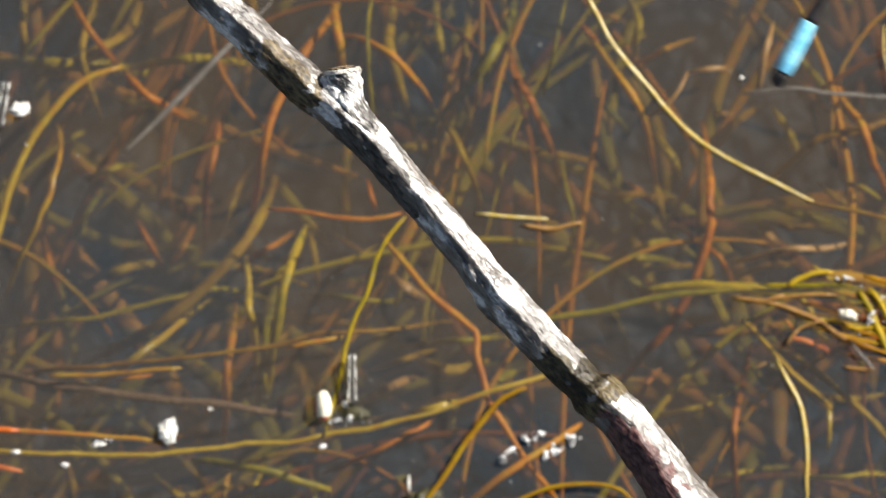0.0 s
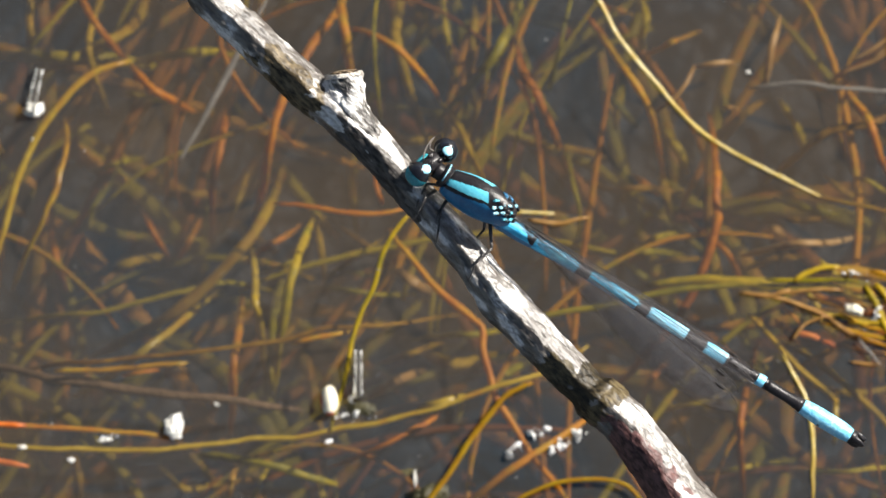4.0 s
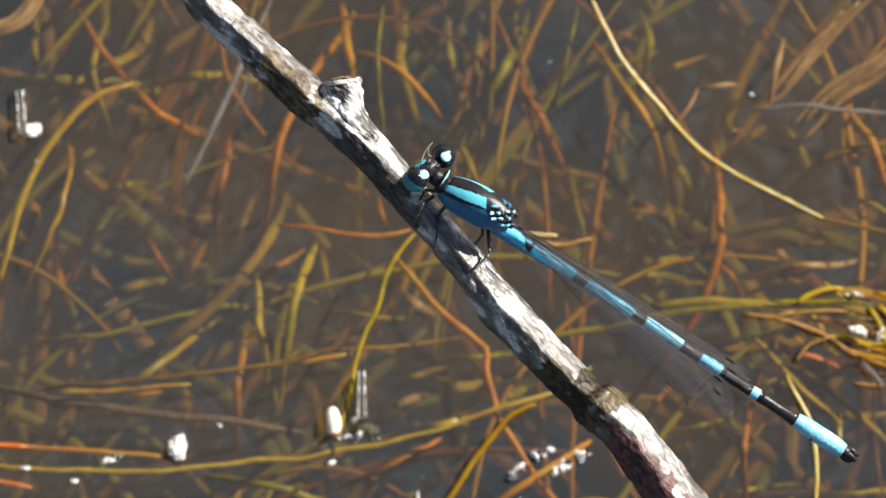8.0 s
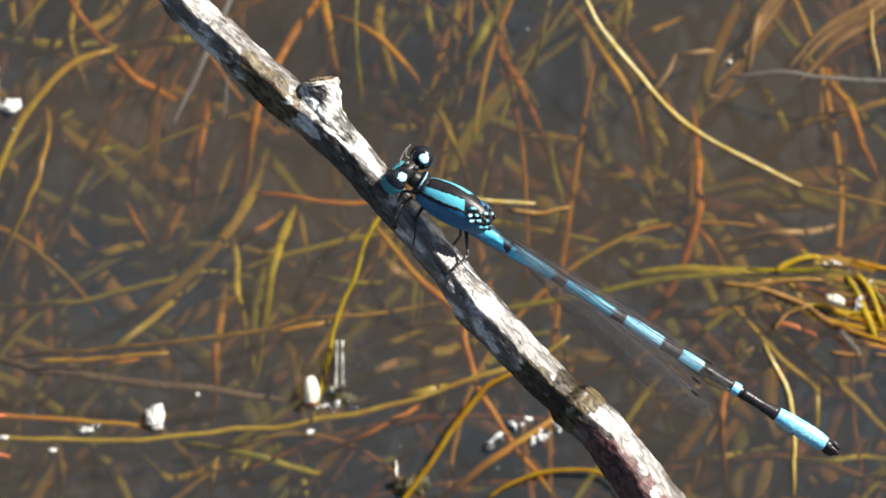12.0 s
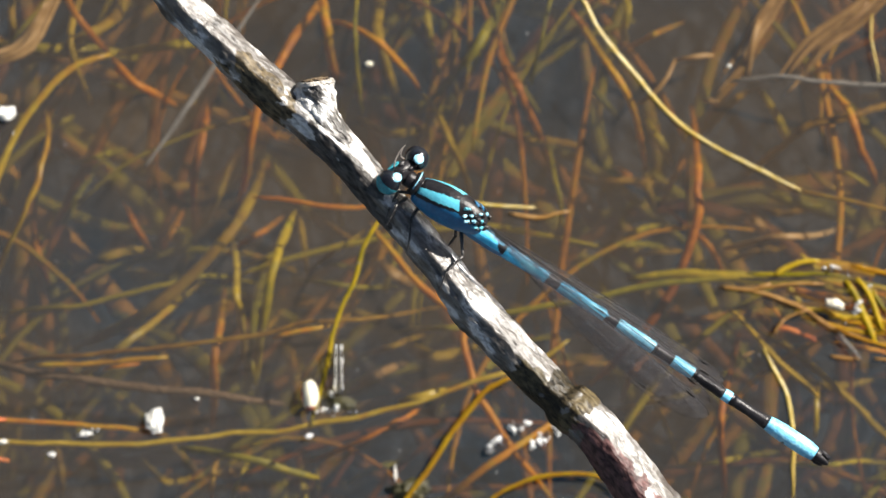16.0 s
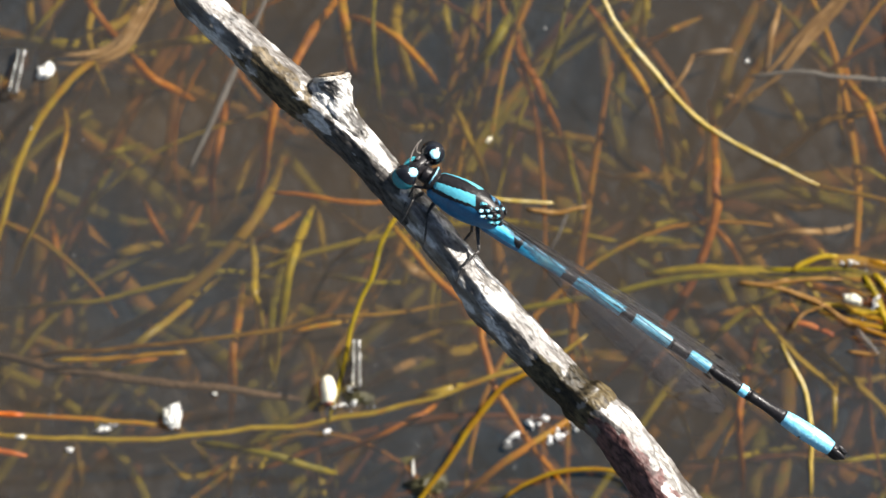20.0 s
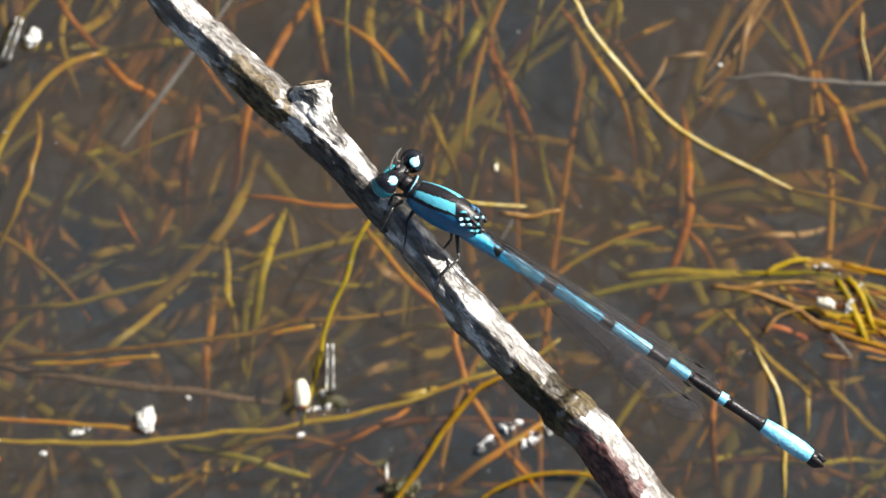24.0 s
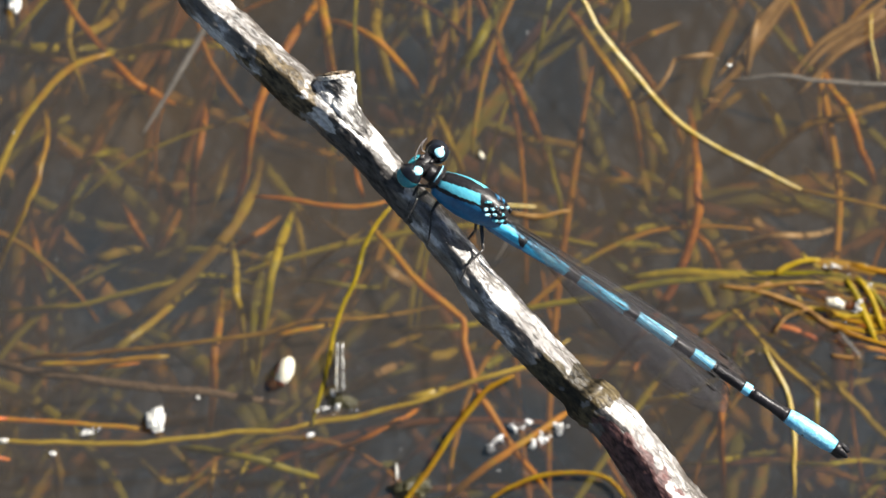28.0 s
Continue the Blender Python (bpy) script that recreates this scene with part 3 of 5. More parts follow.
weed("yellow", 0.23, 0.06, (2.6, 3.5), (4.7, 3.3), (6.6, 3.1), (7.8, 3.1))
weed("tan", 0.27, 0.1, (6.0, 2.6), (7.1, 2.4), (8.3, 2.4), (9.1, 2.7), (10.1, 2.9))
weed("orange", 0.55, -2.6, (4.5, 16.7), (5.1, 15.3), (5.6, 13.9), (6.6, 12.0), (7.4, 10.0), (8.2, 8.4), (8.8, 6.7))
weed("olive", 0.31, -1.6, (8.9, 7.7), (9.1, 5.4), (9.6, 3.4), (9.4, 1.5))
weed("orange", 0.43, -1.6, (-6.6, 16.6), (-5.4, 16.2), (-4.2, 15.6), (-3.0, 14.8), (-2.0, 13.8), (-1.0, 12.6), (-0.3, 11.4))
weed("brown", 0.47, -3, (-0.5, 11.9), (0.7, 10.4), (1.5, 9.2), (2.1, 7.6), (2.8, 6.1), (3.3, 4.5))
weed("orange", 0.63, -2, (-7.4, 20.2), (-7.0, 17.4), (-6.7, 15.8), (-6.5, 13.8), (-6.2, 12.3))
weed("olive", 0.27, -1.2, (-4.5, 19.7), (-4.7, 15.7), (-4.7, 14.1), (-4.6, 12.1), (-4.3, 9.9))
weed("brown", 0.70, -4.4, (-2.9, 20.2), (-3.2, 16.6), (-3.0, 15.4), (-2.6, 13.4), (-2.0, 11.4), (-1.1, 9.2))
weed("olive", 0.63, -2.6, (5.8, 19.9), (5.1, 17.5), (4.3, 15.9), (3.3, 14.3), (2.3, 12.9), (1.3, 11.8), (-0.3, 10.2))
weed("orange", 0.35, -3, (3.1, 19.8), (3.7, 18.4), (4.3, 17.4), (4.9, 16.4))
weed("olive", 0.27, -0.9, (9.2, 19.6), (8.6, 16.9), (8.2, 14.9), (7.8, 13.5), (7.4, 12.0))
weed("orange", 0.39, -2, (10.0, 17.6), (10.7, 16.7), (11.5, 16.0))
weed("brown", 0.55, -5, (3.1, 10.0), (4.9, 9.3), (6.8, 8.8), (9.6, 8.5), (11.6, 8.0))
weed("orange", 0.47, -3, (10.0, 17.6), (11.2, 16.0), (12.3, 14.4), (13.1, 13.2), (14.1, 11.6), (14.7, 10.0), (15.1, 8.4), (15.5, 6.3))
weed("orange", 0.35, -3.6, (13.3, 14.7), (15.5, 15.5), (16.5, 16.0), (18.3, 16.8))
weed("tan", 0.31, -0.7, (14.7, 10.4), (15.8, 11.1), (17.0, 12.4), (17.6, 13.6))
weed("tan", 0.35, -0.7, (17.5, 13.5), (18.8, 13.7), (20.3, 13.9))
weed("tan", 0.35, -1, (19.5, 10.8), (20.6, 10.7))
weed("tan", 0.47, -1, (23.6, 17.3), (22.9, 14.9), (22.5, 12.3))
weed("grey", 0.31, -0.6, (21.3, 12.0), (24.0, 12.4), (26.8, 12.1), (29.1, 12.0), (31.8, 11.8), (35.0, 11.6))
weed("orange", 0.55, -1.8, (28.3, 13.8), (28.3, 12.2), (28.8, 11.2), (29.6, 10.0), (30.1, 8.7), (30.5, 7.5), (31.1, 6.3), (31.6, 4.9))
weed("brown", 0.55, -3, (35.1, 11.5), (32.0, 10.6), (29.2, 9.8), (27.3, 9.4), (26.1, 8.8), (24.9, 7.8), (23.7, 6.8), (22.7, 5.9))
weed("yellow", 0.14, 0.3, (31.1, 16.7), (31.2, 14.3), (31.5, 11.8))
weed("olive", 0.35, -1.5, (28.7, 5.9), (29.9, 5.4), (31.0, 4.8))
weed("orange", 0.59, -2.6, (18.7, 10.8), (19.0, 8.0), (19.1, 6.4), (19.0, 4.8), (19.2, 3.2), (18.9, 2.0), (18.4, 0.4), (17.8, -1.1), (17.2, -2.3), (16.4, -3.7), (15.4, -5.1), (14.2, -6.3), (13.0, -7.7), (11.5, -9.1))
weed("orange", 0.39, -4, (17.2, 3.7), (18.6, 2.2), (19.8, 1.0), (20.6, -0.2), (21.2, -1.3))
weed("tan", 0.47, -1.8, (20.8, 0.5), (22.1, 0.7), (24.0, 1.1), (27.2, 1.4), (28.7, 1.8))
weed("tan", 0.59, -2.4, (22.8, 2.5), (23.3, 2.2), (24.1, 1.6))
weed("brown", 0.55, -4.6, (15.5, 6.9), (15.7, 5.1), (16.2, 3.2))
weed("olive", 0.47, -0.5, (4.0, -4.7), (6.4, -4.1), (8.9, -3.6), (11.8, -3.2), (13.8, -2.6), (15.4, -2.4), (17.3, -2.0), (19.7, -1.8), (22.4, -1.7), (25.1, -1.8), (27.9, -1.8))
weed("olive", 0.39, -1.2, (17.5, -1.1), (20.9, -1.3), (23.2, -1.4), (26.0, -1.6))
weed("brown", 0.51, -4, (22.9, -4.9), (25.2, -6.1), (27.2, -7.7), (29.5, -9.7), (31.8, -12.0), (34.6, -14.2))
weed("orange", 0.47, -3, (22.2, -5.2), (21.5, -7.8), (20.8, -10.2), (20.7, -12.9), (20.9, -15.3), (20.9, -17.7))
weed("gold", 0.31, -1, (27.5, -9.1), (27.3, -11.2), (27.1, -13.0))
weed("olive", 0.35, -4, (13.1, -10.8), (15.4, -10.1), (18.6, -9.3), (20.9, -8.2), (22.7, -6.9))
weed("olive", 0.39, -4, (17.0, -14.7), (19.7, -14.4), (22.5, -13.8), (24.8, -13.6))
weed("brown", 0.35, -5, (15.6, -8.7), (16.6, -10.7), (17.4, -12.7), (17.9, -14.7))
weed("brown", 0.42, 0.4, (-2.2, -18.7), (-0.5, -16.3), (0.7, -14.7), (1.7, -13.2), (2.8, -11.6), (4.2, -9.8), (5.2, -9.2), (6.2, -8.7))
weed("brown", 0.33, 0.4, (4.2, -17.7), (6.3, -16.3), (7.9, -15.8), (9.8, -15.5), (11.4, -15.5), (12.8, -15.9), (13.9, -17.3))
weed("orange", 0.51, -1, (0.9, -17.7), (3.6, -15.5), (5.6, -14.0), (7.1, -13.0), (8.7, -12.0), (10.1, -11.1))
weed("tan", 0.70, -2.2, (-5.2, -9.4), (-3.8, -8.5), (-2.6, -8.0), (-1.2, -7.6))
weed("orange", 0.35, -1.2, (-7.9, -14.5), (-6.1, -13.8), (-4.6, -13.2), (-2.6, -12.2), (-1.1, -11.4), (-0.0, -10.5))
weed("gold", 0.47, -2.4, (-8.6, -14.8), (-8.3, -16.8), (-8.2, -17.7))
weed("gold", 0.39, -2.6, (-7.5, -14.9), (-7.3, -16.9))
weed("brown", 0.31, -3.6, (-8.3, -1.2), (-6.5, 0.2), (-5.4, 1.0), (-4.0, 1.9))
weed("brown", 0.31, -3.6, (-7.3, 2.9), (-5.8, 1.8), (-4.3, 0.8))
weed("orange", 0.39, -2.6, (-10.0, 2.9), (-11.2, 1.9), (-12.4, 1.2), (-13.8, 0.2))
weed("olive", 0.27, -2, (-13.0, -0.9), (-10.8, -0.0), (-10.1, 0.6))
weed("olive", 0.35, -3.6, (-9.5, -1.5), (-6.9, -1.7), (-4.6, -2.0), (-1.8, -1.9))
weed("olive", 0.35, -4, (-6.7, -0.3), (-4.6, -0.6))
weed("tan", 0.70, -3, (-4.0, 0.3), (-2.6, -0.7), (-1.4, -1.5), (-0.3, -2.0))
weed("brown", 0.47, -5, (-8.8, 3.2), (-8.5, 1.2), (-8.3, -1.0))
weed("orange", 0.55, -3.4, (-27.4, 2.7), (-27.0, 1.0), (-26.8, -0.2), (-26.3, -2.0))
weed("olive", 0.47, -4.4, (-22.8, 7.1), (-23.9, 5.1), (-25.0, 3.1), (-26.3, 1.2))
weed("orange", 0.47, -2.2, (-21.1, 3.8), (-20.1, 2.0), (-19.1, 0.4))
weed("orange", 0.55, -3.4, (-17.0, 3.4), (-17.7, 1.7), (-18.5, 0.6))
weed("brown", 0.63, -5.4, (-25.8, -1.5), (-23.1, 0.0), (-20.7, 0.8), (-17.6, 0.6))
weed("orange", 0.23, -0.8, (-19.6, -7.6), (-22.1, -8.1))
weed("brown", 0.59, -5, (-25.8, -12.9), (-25.4, -14.7), (-25.6, -17.0))
weed("olive", 0.59, -3.6, (13.5, 20.1), (14.3, 17.7), (13.9, 16.1), (14.2, 14.7))
weed("orange", 0.43, -2.4, (11.7, 18.2), (13.5, 17.7))
weed("olive", 0.63, -4.4, (15.5, 10.2), (16.7, 8.3), (17.3, 6.9))
weed("olive", 0.55, -4.4, (11.2, 12.6), (12.5, 11.2), (13.7, 10.0))
weed("olive", 0.59, -3.6, (23.8, 11.9), (24.9, 9.7), (25.5, 8.1))
weed("brown", 0.59, -4, (22.8, 12.0), (21.0, 10.6), (19.9, 9.0))
weed("brown", 0.55, -4.4, (-29.0, 20.2), (-28.8, 16.2), (-29.1, 13.6))
weed("olive", 0.51, -4, (0.1, 19.8), (0.2, 17.0), (0.5, 15.0), (1.1, 13.0))
weed("brown", 0.55, -5, (2.5, 20.3), (2.2, 16.3), (1.9, 13.5), (2.5, 11.1))
weed("brown", 0.63, -5.4, (-4.6, 10.2), (-2.6, 9.0), (-0.6, 9.2), (1.7, 9.8))
weed("olive", 0.47, -5, (9.6, 1.6), (11.9, 1.0), (14.7, 1.2), (17.4, 0.7))
weed("brown", 0.39, -4, (14.7, 0.2), (16.6, 0.4), (18.6, 0.6))
weed("olive", 0.43, -3.6, (13.1, 1.0), (14.3, 1.6), (15.5, 2.2), (16.8, 2.4))
weed("olive", 0.47, -4, (12.7, 0.4), (13.9, -0.5), (15.1, -1.3))
weed("brown", 0.51, -4.6, (10.0, 6.3), (11.9, 5.5), (14.3, 5.7), (17.1, 5.5))
weed("orange", 0.55, -4.4, (13.5, 6.7), (14.3, 5.9), (15.3, 5.3))
weed("brown", 0.47, -4, (22.9, 3.8), (25.3, 3.2), (27.3, 3.6))
weed("olive", 0.51, -3, (23.3, 4.7), (25.3, 3.9), (28.0, 3.5))
weed("brown", 0.55, -4, (21.3, -0.2), (23.3, 0.6), (25.3, 0.8))
weed("brown", 0.47, -4, (-23.9, 19.8), (-24.7, 16.2), (-24.3, 13.4), (-23.5, 11.0))
weed("olive", 0.51, -4.4, (-22.7, 12.6), (-20.3, 12.0), (-18.0, 12.2))
weed("brown", 0.55, -4.8, (-10.1, -3.6), (-12.0, -6.0), (-14.0, -8.8))
weed("olive", 0.39, -3, (-2.2, -5.4), (0.1, -5.0), (2.9, -4.8), (5.6, -4.5))
weed("brown", 0.78, -4.8, (-1.4, -6.0), (0.9, -6.8), (3.7, -6.0))
weed("brown", 0.43, -4, (-4.6, -6.9), (-2.2, -6.1), (0.1, -5.3))
weed("orange", 0.47, -3.4, (4.4, -5.4), (6.0, -5.8), (7.6, -5.4))
weed("olive", 0.59, -2.4, (0.5, -9.5), (2.5, -9.1), (4.8, -7.5), (6.8, -6.7))
weed("olive", 0.47, -4, (0.9, -11.6), (1.3, -10.1), (1.7, -8.9))
weed("brown", 0.47, -3, (26.8, 6.5), (28.0, 5.3), (30.0, 4.5))
weed("brown", 0.47, -3.6, (26.0, -8.5), (28.4, -8.9), (31.5, -8.5))
weed("olive", 0.35, -3, (24.4, -14.5), (27.1, -14.7), (29.9, -14.3), (33.0, -14.5))
weed("brown", 0.51, -4, (14.6, -11.6), (16.2, -12.8), (18.5, -13.2))
weed("orange", 0.39, -3, (15.8, -7.0), (14.6, -8.2), (13.8, -10.2))
weed("brown", 0.55, -4.6, (-20.3, 5.5), (-18.0, 5.1), (-15.6, 5.3))
weed("olive", 0.51, -4, (-29.8, 8.6), (-28.2, 10.0), (-27.0, 11.0))
weed("olive", 0.47, -4.6, (-5.4, -15.9), (-3.8, -14.7), (-1.4, -14.3))
weed("brown", 0.47, -4, (-19.9, -14.0), (-17.9, -15.6), (-15.5, -15.2))
weed("olive", 0.66, -0.55, (14.2, -1.9), (17.3, -1.4), (19.7, -1.5), (22.4, -1.8), (25.1, -2.0), (27.9, -2.0), (29.8, -2.2), (32.9, -2.7))
weed("gold", 0.78, -0.4, (24.2, -1.5), (25.7, -1.1), (27.2, -0.8), (29.3, -1.0), (31.3, -1.6))
weed("tan", 0.23, 0.1, (23.0, -2.6), (23.7, -2.4), (25.9, -2.3), (27.8, -2.3))
weed("tan", 0.20, 0.25, (24.4, -5.4), (24.8, -4.9), (25.4, -4.5), (26.8, -4.0))
weed("olive", 0.31, -0.05, (22.4, -1.5), (25.1, -1.6), (27.9, -1.5), (29.6, -1.8))
weed("gold", 0.39, 0.05, (24.3, -1.7), (24.7, -1.3), (25.5, -0.9), (26.7, -0.6), (27.5, -0.6))
weed("olive", 0.35, -0.3, (26.2, -0.1), (26.7, -0.7), (27.5, -1.1))
weed("gold", 0.35, 0.1, (29.5, -0.9), (30.6, -1.2), (31.7, -1.4), (34.5, -1.8))
weed("tan", 0.27, 0.1, (20.5, -2.5), (21.6, -2.6), (22.7, -2.7), (23.2, -2.5), (24.1, -2.2))
weed("tan", 0.31, 0.1, (22.6, -2.7), (23.6, -2.9), (25.1, -3.5), (26.7, -4.2), (28.2, -5.3), (30.2, -5.9))
weed("gold", 0.35, -0.4, (25.1, -2.2), (25.7, -2.9), (26.3, -3.7))
weed("orange", 0.27, -0.8, (23.6, -3.4), (24.4, -4.0), (25.1, -4.7))
weed("olive", 0.43, 0.15, (29.2, -1.9), (29.8, -2.9), (30.3, -3.9), (30.8, -5.1), (31.3, -6.3))
weed("olive", 0.35, 0.2, (29.9, -1.7), (30.6, -2.5), (31.0, -3.3), (31.4, -4.3), (31.8, -5.5))
weed("olive", 0.31, 0.1, (30.9, -2.7), (31.4, -3.3), (32.1, -4.3))
weed("olive", 0.47, -0.3, (28.2, -5.4), (30.2, -5.5), (32.9, -5.7))
weed("red", 0.43, -0.3, (24.3, -5.2), (25.5, -5.4), (26.1, -5.6))
weed("red", 0.35, -0.25, (26.2, -5.7), (26.7, -5.8), (27.2, -6.1))
weed("orange", 0.63, -1.4, (23.2, -4.1), (23.8, -4.7), (24.6, -5.7))
weed("tan", 0.20, 0.3, (24.2, -5.8), (24.5, -5.3), (25.0, -4.7))
weed("brown", 0.39, -0.8, (21.2, -3.8), (22.0, -4.6), (23.0, -5.7), (24.0, -6.9), (25.5, -8.3), (27.5, -10.1))
weed("orange", 0.35, -1.6, (22.0, -5.6), (21.6, -6.4), (21.4, -7.2))
weed("tan", 0.23, -0.3, (22.0, -7.3), (22.4, -7.1), (22.8, -6.9))
weed("grey", 0.18, 0.3, (28.7, -5.6), (29.2, -6.3), (29.8, -6.9), (30.2, -7.5))
weed("tan", 0.23, 0.1, (28.1, -7.2), (28.8, -7.3), (30.2, -7.4))
weed("tan", 0.20, 0.1, (31.1, -7.4), (31.7, -7.4), (32.9, -7.5))
weed("orange", 0.35, -1.0, (27.9, -5.9), (29.4, -6.5), (31.4, -6.7), (33.7, -7.3))
weed("orange", 0.51, -1.0, (25.2, -2.4), (27.1, -2.9), (29.1, -4.1), (31.0, -5.7))
weed("orange", 0.47, -1.4, (27.1, -2.3), (28.7, -2.9), (30.3, -4.1), (32.6, -5.3))
weed("brown", 0.51, -1.6, (26.0, -3.5), (27.9, -4.6), (30.3, -5.0), (33.0, -5.6))
weed("gold", 0.35, -0.9, (27.9, -2.4), (29.1, -3.0), (29.8, -4.1))
weed("olive", 0.47, -1.5, (26.7, -2.1), (28.3, -2.5), (29.9, -2.5), (32.2, -2.9))
weed("brown", 0.47, -2.0, (24.4, -2.4), (26.0, -4.0), (27.5, -5.2))
weed("olive", 0.39, -1.2, (29.1, -3.3), (29.8, -4.5), (30.2, -5.7))
weed("gold", 0.25, -0.1, (27.1, -1.7), (29.3, -2.4), (31.4, -2.5), (33.9, -3.4))
weed("orange", 0.26, -0.08, (27.5, -2.0), (29.8, -2.4), (31.9, -3.0), (33.9, -2.7))
weed("gold", 0.28, -0.11, (27.8, -2.1), (30.0, -2.2), (32.1, -3.2), (33.9, -3.8))
weed("gold", 0.27, -0.18, (27.1, -1.9), (29.3, -3.0), (31.4, -3.1), (33.9, -3.3))
weed("brown", 0.25, -0.04, (28.4, -2.4), (30.6, -2.8), (32.7, -3.8), (33.9, -3.9))
weed("brown", 0.18, -0.01, (25.0, -2.6), (27.1, -3.3), (29.3, -4.0), (33.8, -4.4))
weed("gold", 0.23, -0.14, (25.2, -2.8), (27.3, -3.4), (29.5, -4.1), (33.9, -5.4))
weed("orange", 0.20, -0.22, (26.7, -2.8), (28.8, -3.1), (31.0, -3.8), (33.9, -4.4))
weed("gold", 0.19, -0.1, (27.9, -2.9), (30.1, -3.6), (32.2, -4.7), (33.8, -4.2))
weed("orange", 0.18, 0.06, (27.6, -3.3), (29.7, -4.0), (31.8, -4.3), (33.9, -5.9))
weed("brown", 0.24, -0.09, (24.9, -3.5), (27.1, -3.7), (29.2, -3.9), (33.8, -4.4))
weed("brown", 0.26, -0.18, (24.8, -3.8), (26.9, -4.0), (29.1, -4.1), (33.9, -5.6))
weed("gold", 0.22, -0.02, (25.3, -3.7), (27.4, -4.1), (29.5, -4.6), (33.9, -5.3))
weed("gold", 0.20, 0.11, (27.4, -3.8), (29.5, -4.9), (31.7, -5.3), (33.8, -6.8))
weed("gold", 0.22, -0.09, (27.3, -4.0), (29.4, -4.3), (31.5, -4.8), (33.8, -6.6))
weed("gold", 0.18, -0.04, (28.3, -4.4), (30.4, -4.5), (32.7, -5.3), (33.8, -6.6))
weed("gold", 0.27, 0.07, (28.1, -4.5), (30.3, -4.5), (32.4, -5.0), (33.9, -5.6))
weed("gold", 0.29, -0.03, (26.1, -4.5), (28.2, -5.0), (30.5, -5.6), (33.9, -5.7))
weed("brown", 0.25, -0, (29.5, -4.8), (31.6, -5.1), (33.8, -5.9), (33.8, -7.2))
weed("gold", 0.21, -0.13, (28.3, -4.9), (30.4, -5.4), (32.6, -6.6), (33.9, -6.6))
weed("gold", 0.26, 0.18, (28.4, -5.3), (30.6, -6.1), (32.7, -6.8), (33.8, -7.1))
weed("orange", 0.31, -0.13, (28.5, -5.6), (30.6, -5.6), (32.9, -6.2), (33.8, -8.2))
weed("orange", 0.20, -0.1, (29.6, -5.6), (31.8, -6.4), (33.9, -6.7), (33.8, -7.8))


def tangle(name, count, z0, z1, w0, w1, spread, label, seed):
    """Stems past counting: long bent strands at random, joined in one mesh."""
    rnd = random.Random(seed)
    verts, faces = [], []
    for i in range(count):
        c = Vector((rnd.uniform(-spread, spread), rnd.uniform(-spread, spread), rnd.uniform(z0, z1)))
        d, length = rnd.gauss(1.6, 0.7), rnd.uniform(14, 50)
        curl, w = rnd.gauss(0, 0.085), rnd.uniform(w0, w1)
        line = []
        for k in range(int(length / 1.8)):
            line.append(c.copy())
            d += curl + rnd.gauss(0, 0.04)
            c = c + Vector((math.cos(d), math.sin(d), rnd.gauss(0, 0.03))) * 1.8
        v, f = tube(line, lambda t: w / 2 * (1 - 0.6 * abs(2 * t - 1) ** 3), 6, 0.6)
        n = len(verts)
        verts += v
        faces += [tuple(j + n for j in q) for q in f]
    return tagged(new(name, mesh_of(name, verts, faces, TANGLE)), label, "pondweed", kind="stuff")


tangle("pondweed_tangle", 75, -6.5, -3.8, 0.25, 0.6, 46, "thin brown and orange weed threads under the water", 3)
tangle("pondweed_tangle", 150, -15, -8, 0.45, 1.0, 55, "brown tangled weed deeper in the murky water", 4)
tangle("pondweed_tangle", 360, -28, -14, 0.8, 1.6, 65, "dark weed tangle near the muddy bed", 5)


# ---- the twig ----
AXIS = RIGHT * 0.6853 - UP * 0.7284
TWIG = Matrix((AXIS, BACK.cross(AXIS), BACK)).transposed().to_4x4()
TWIG.translation = (RIGHT * -14.62 + UP * 15.88 + BACK * 60.01) * MM - TWIG.to_3x3().col[1] * 0.06 * MM


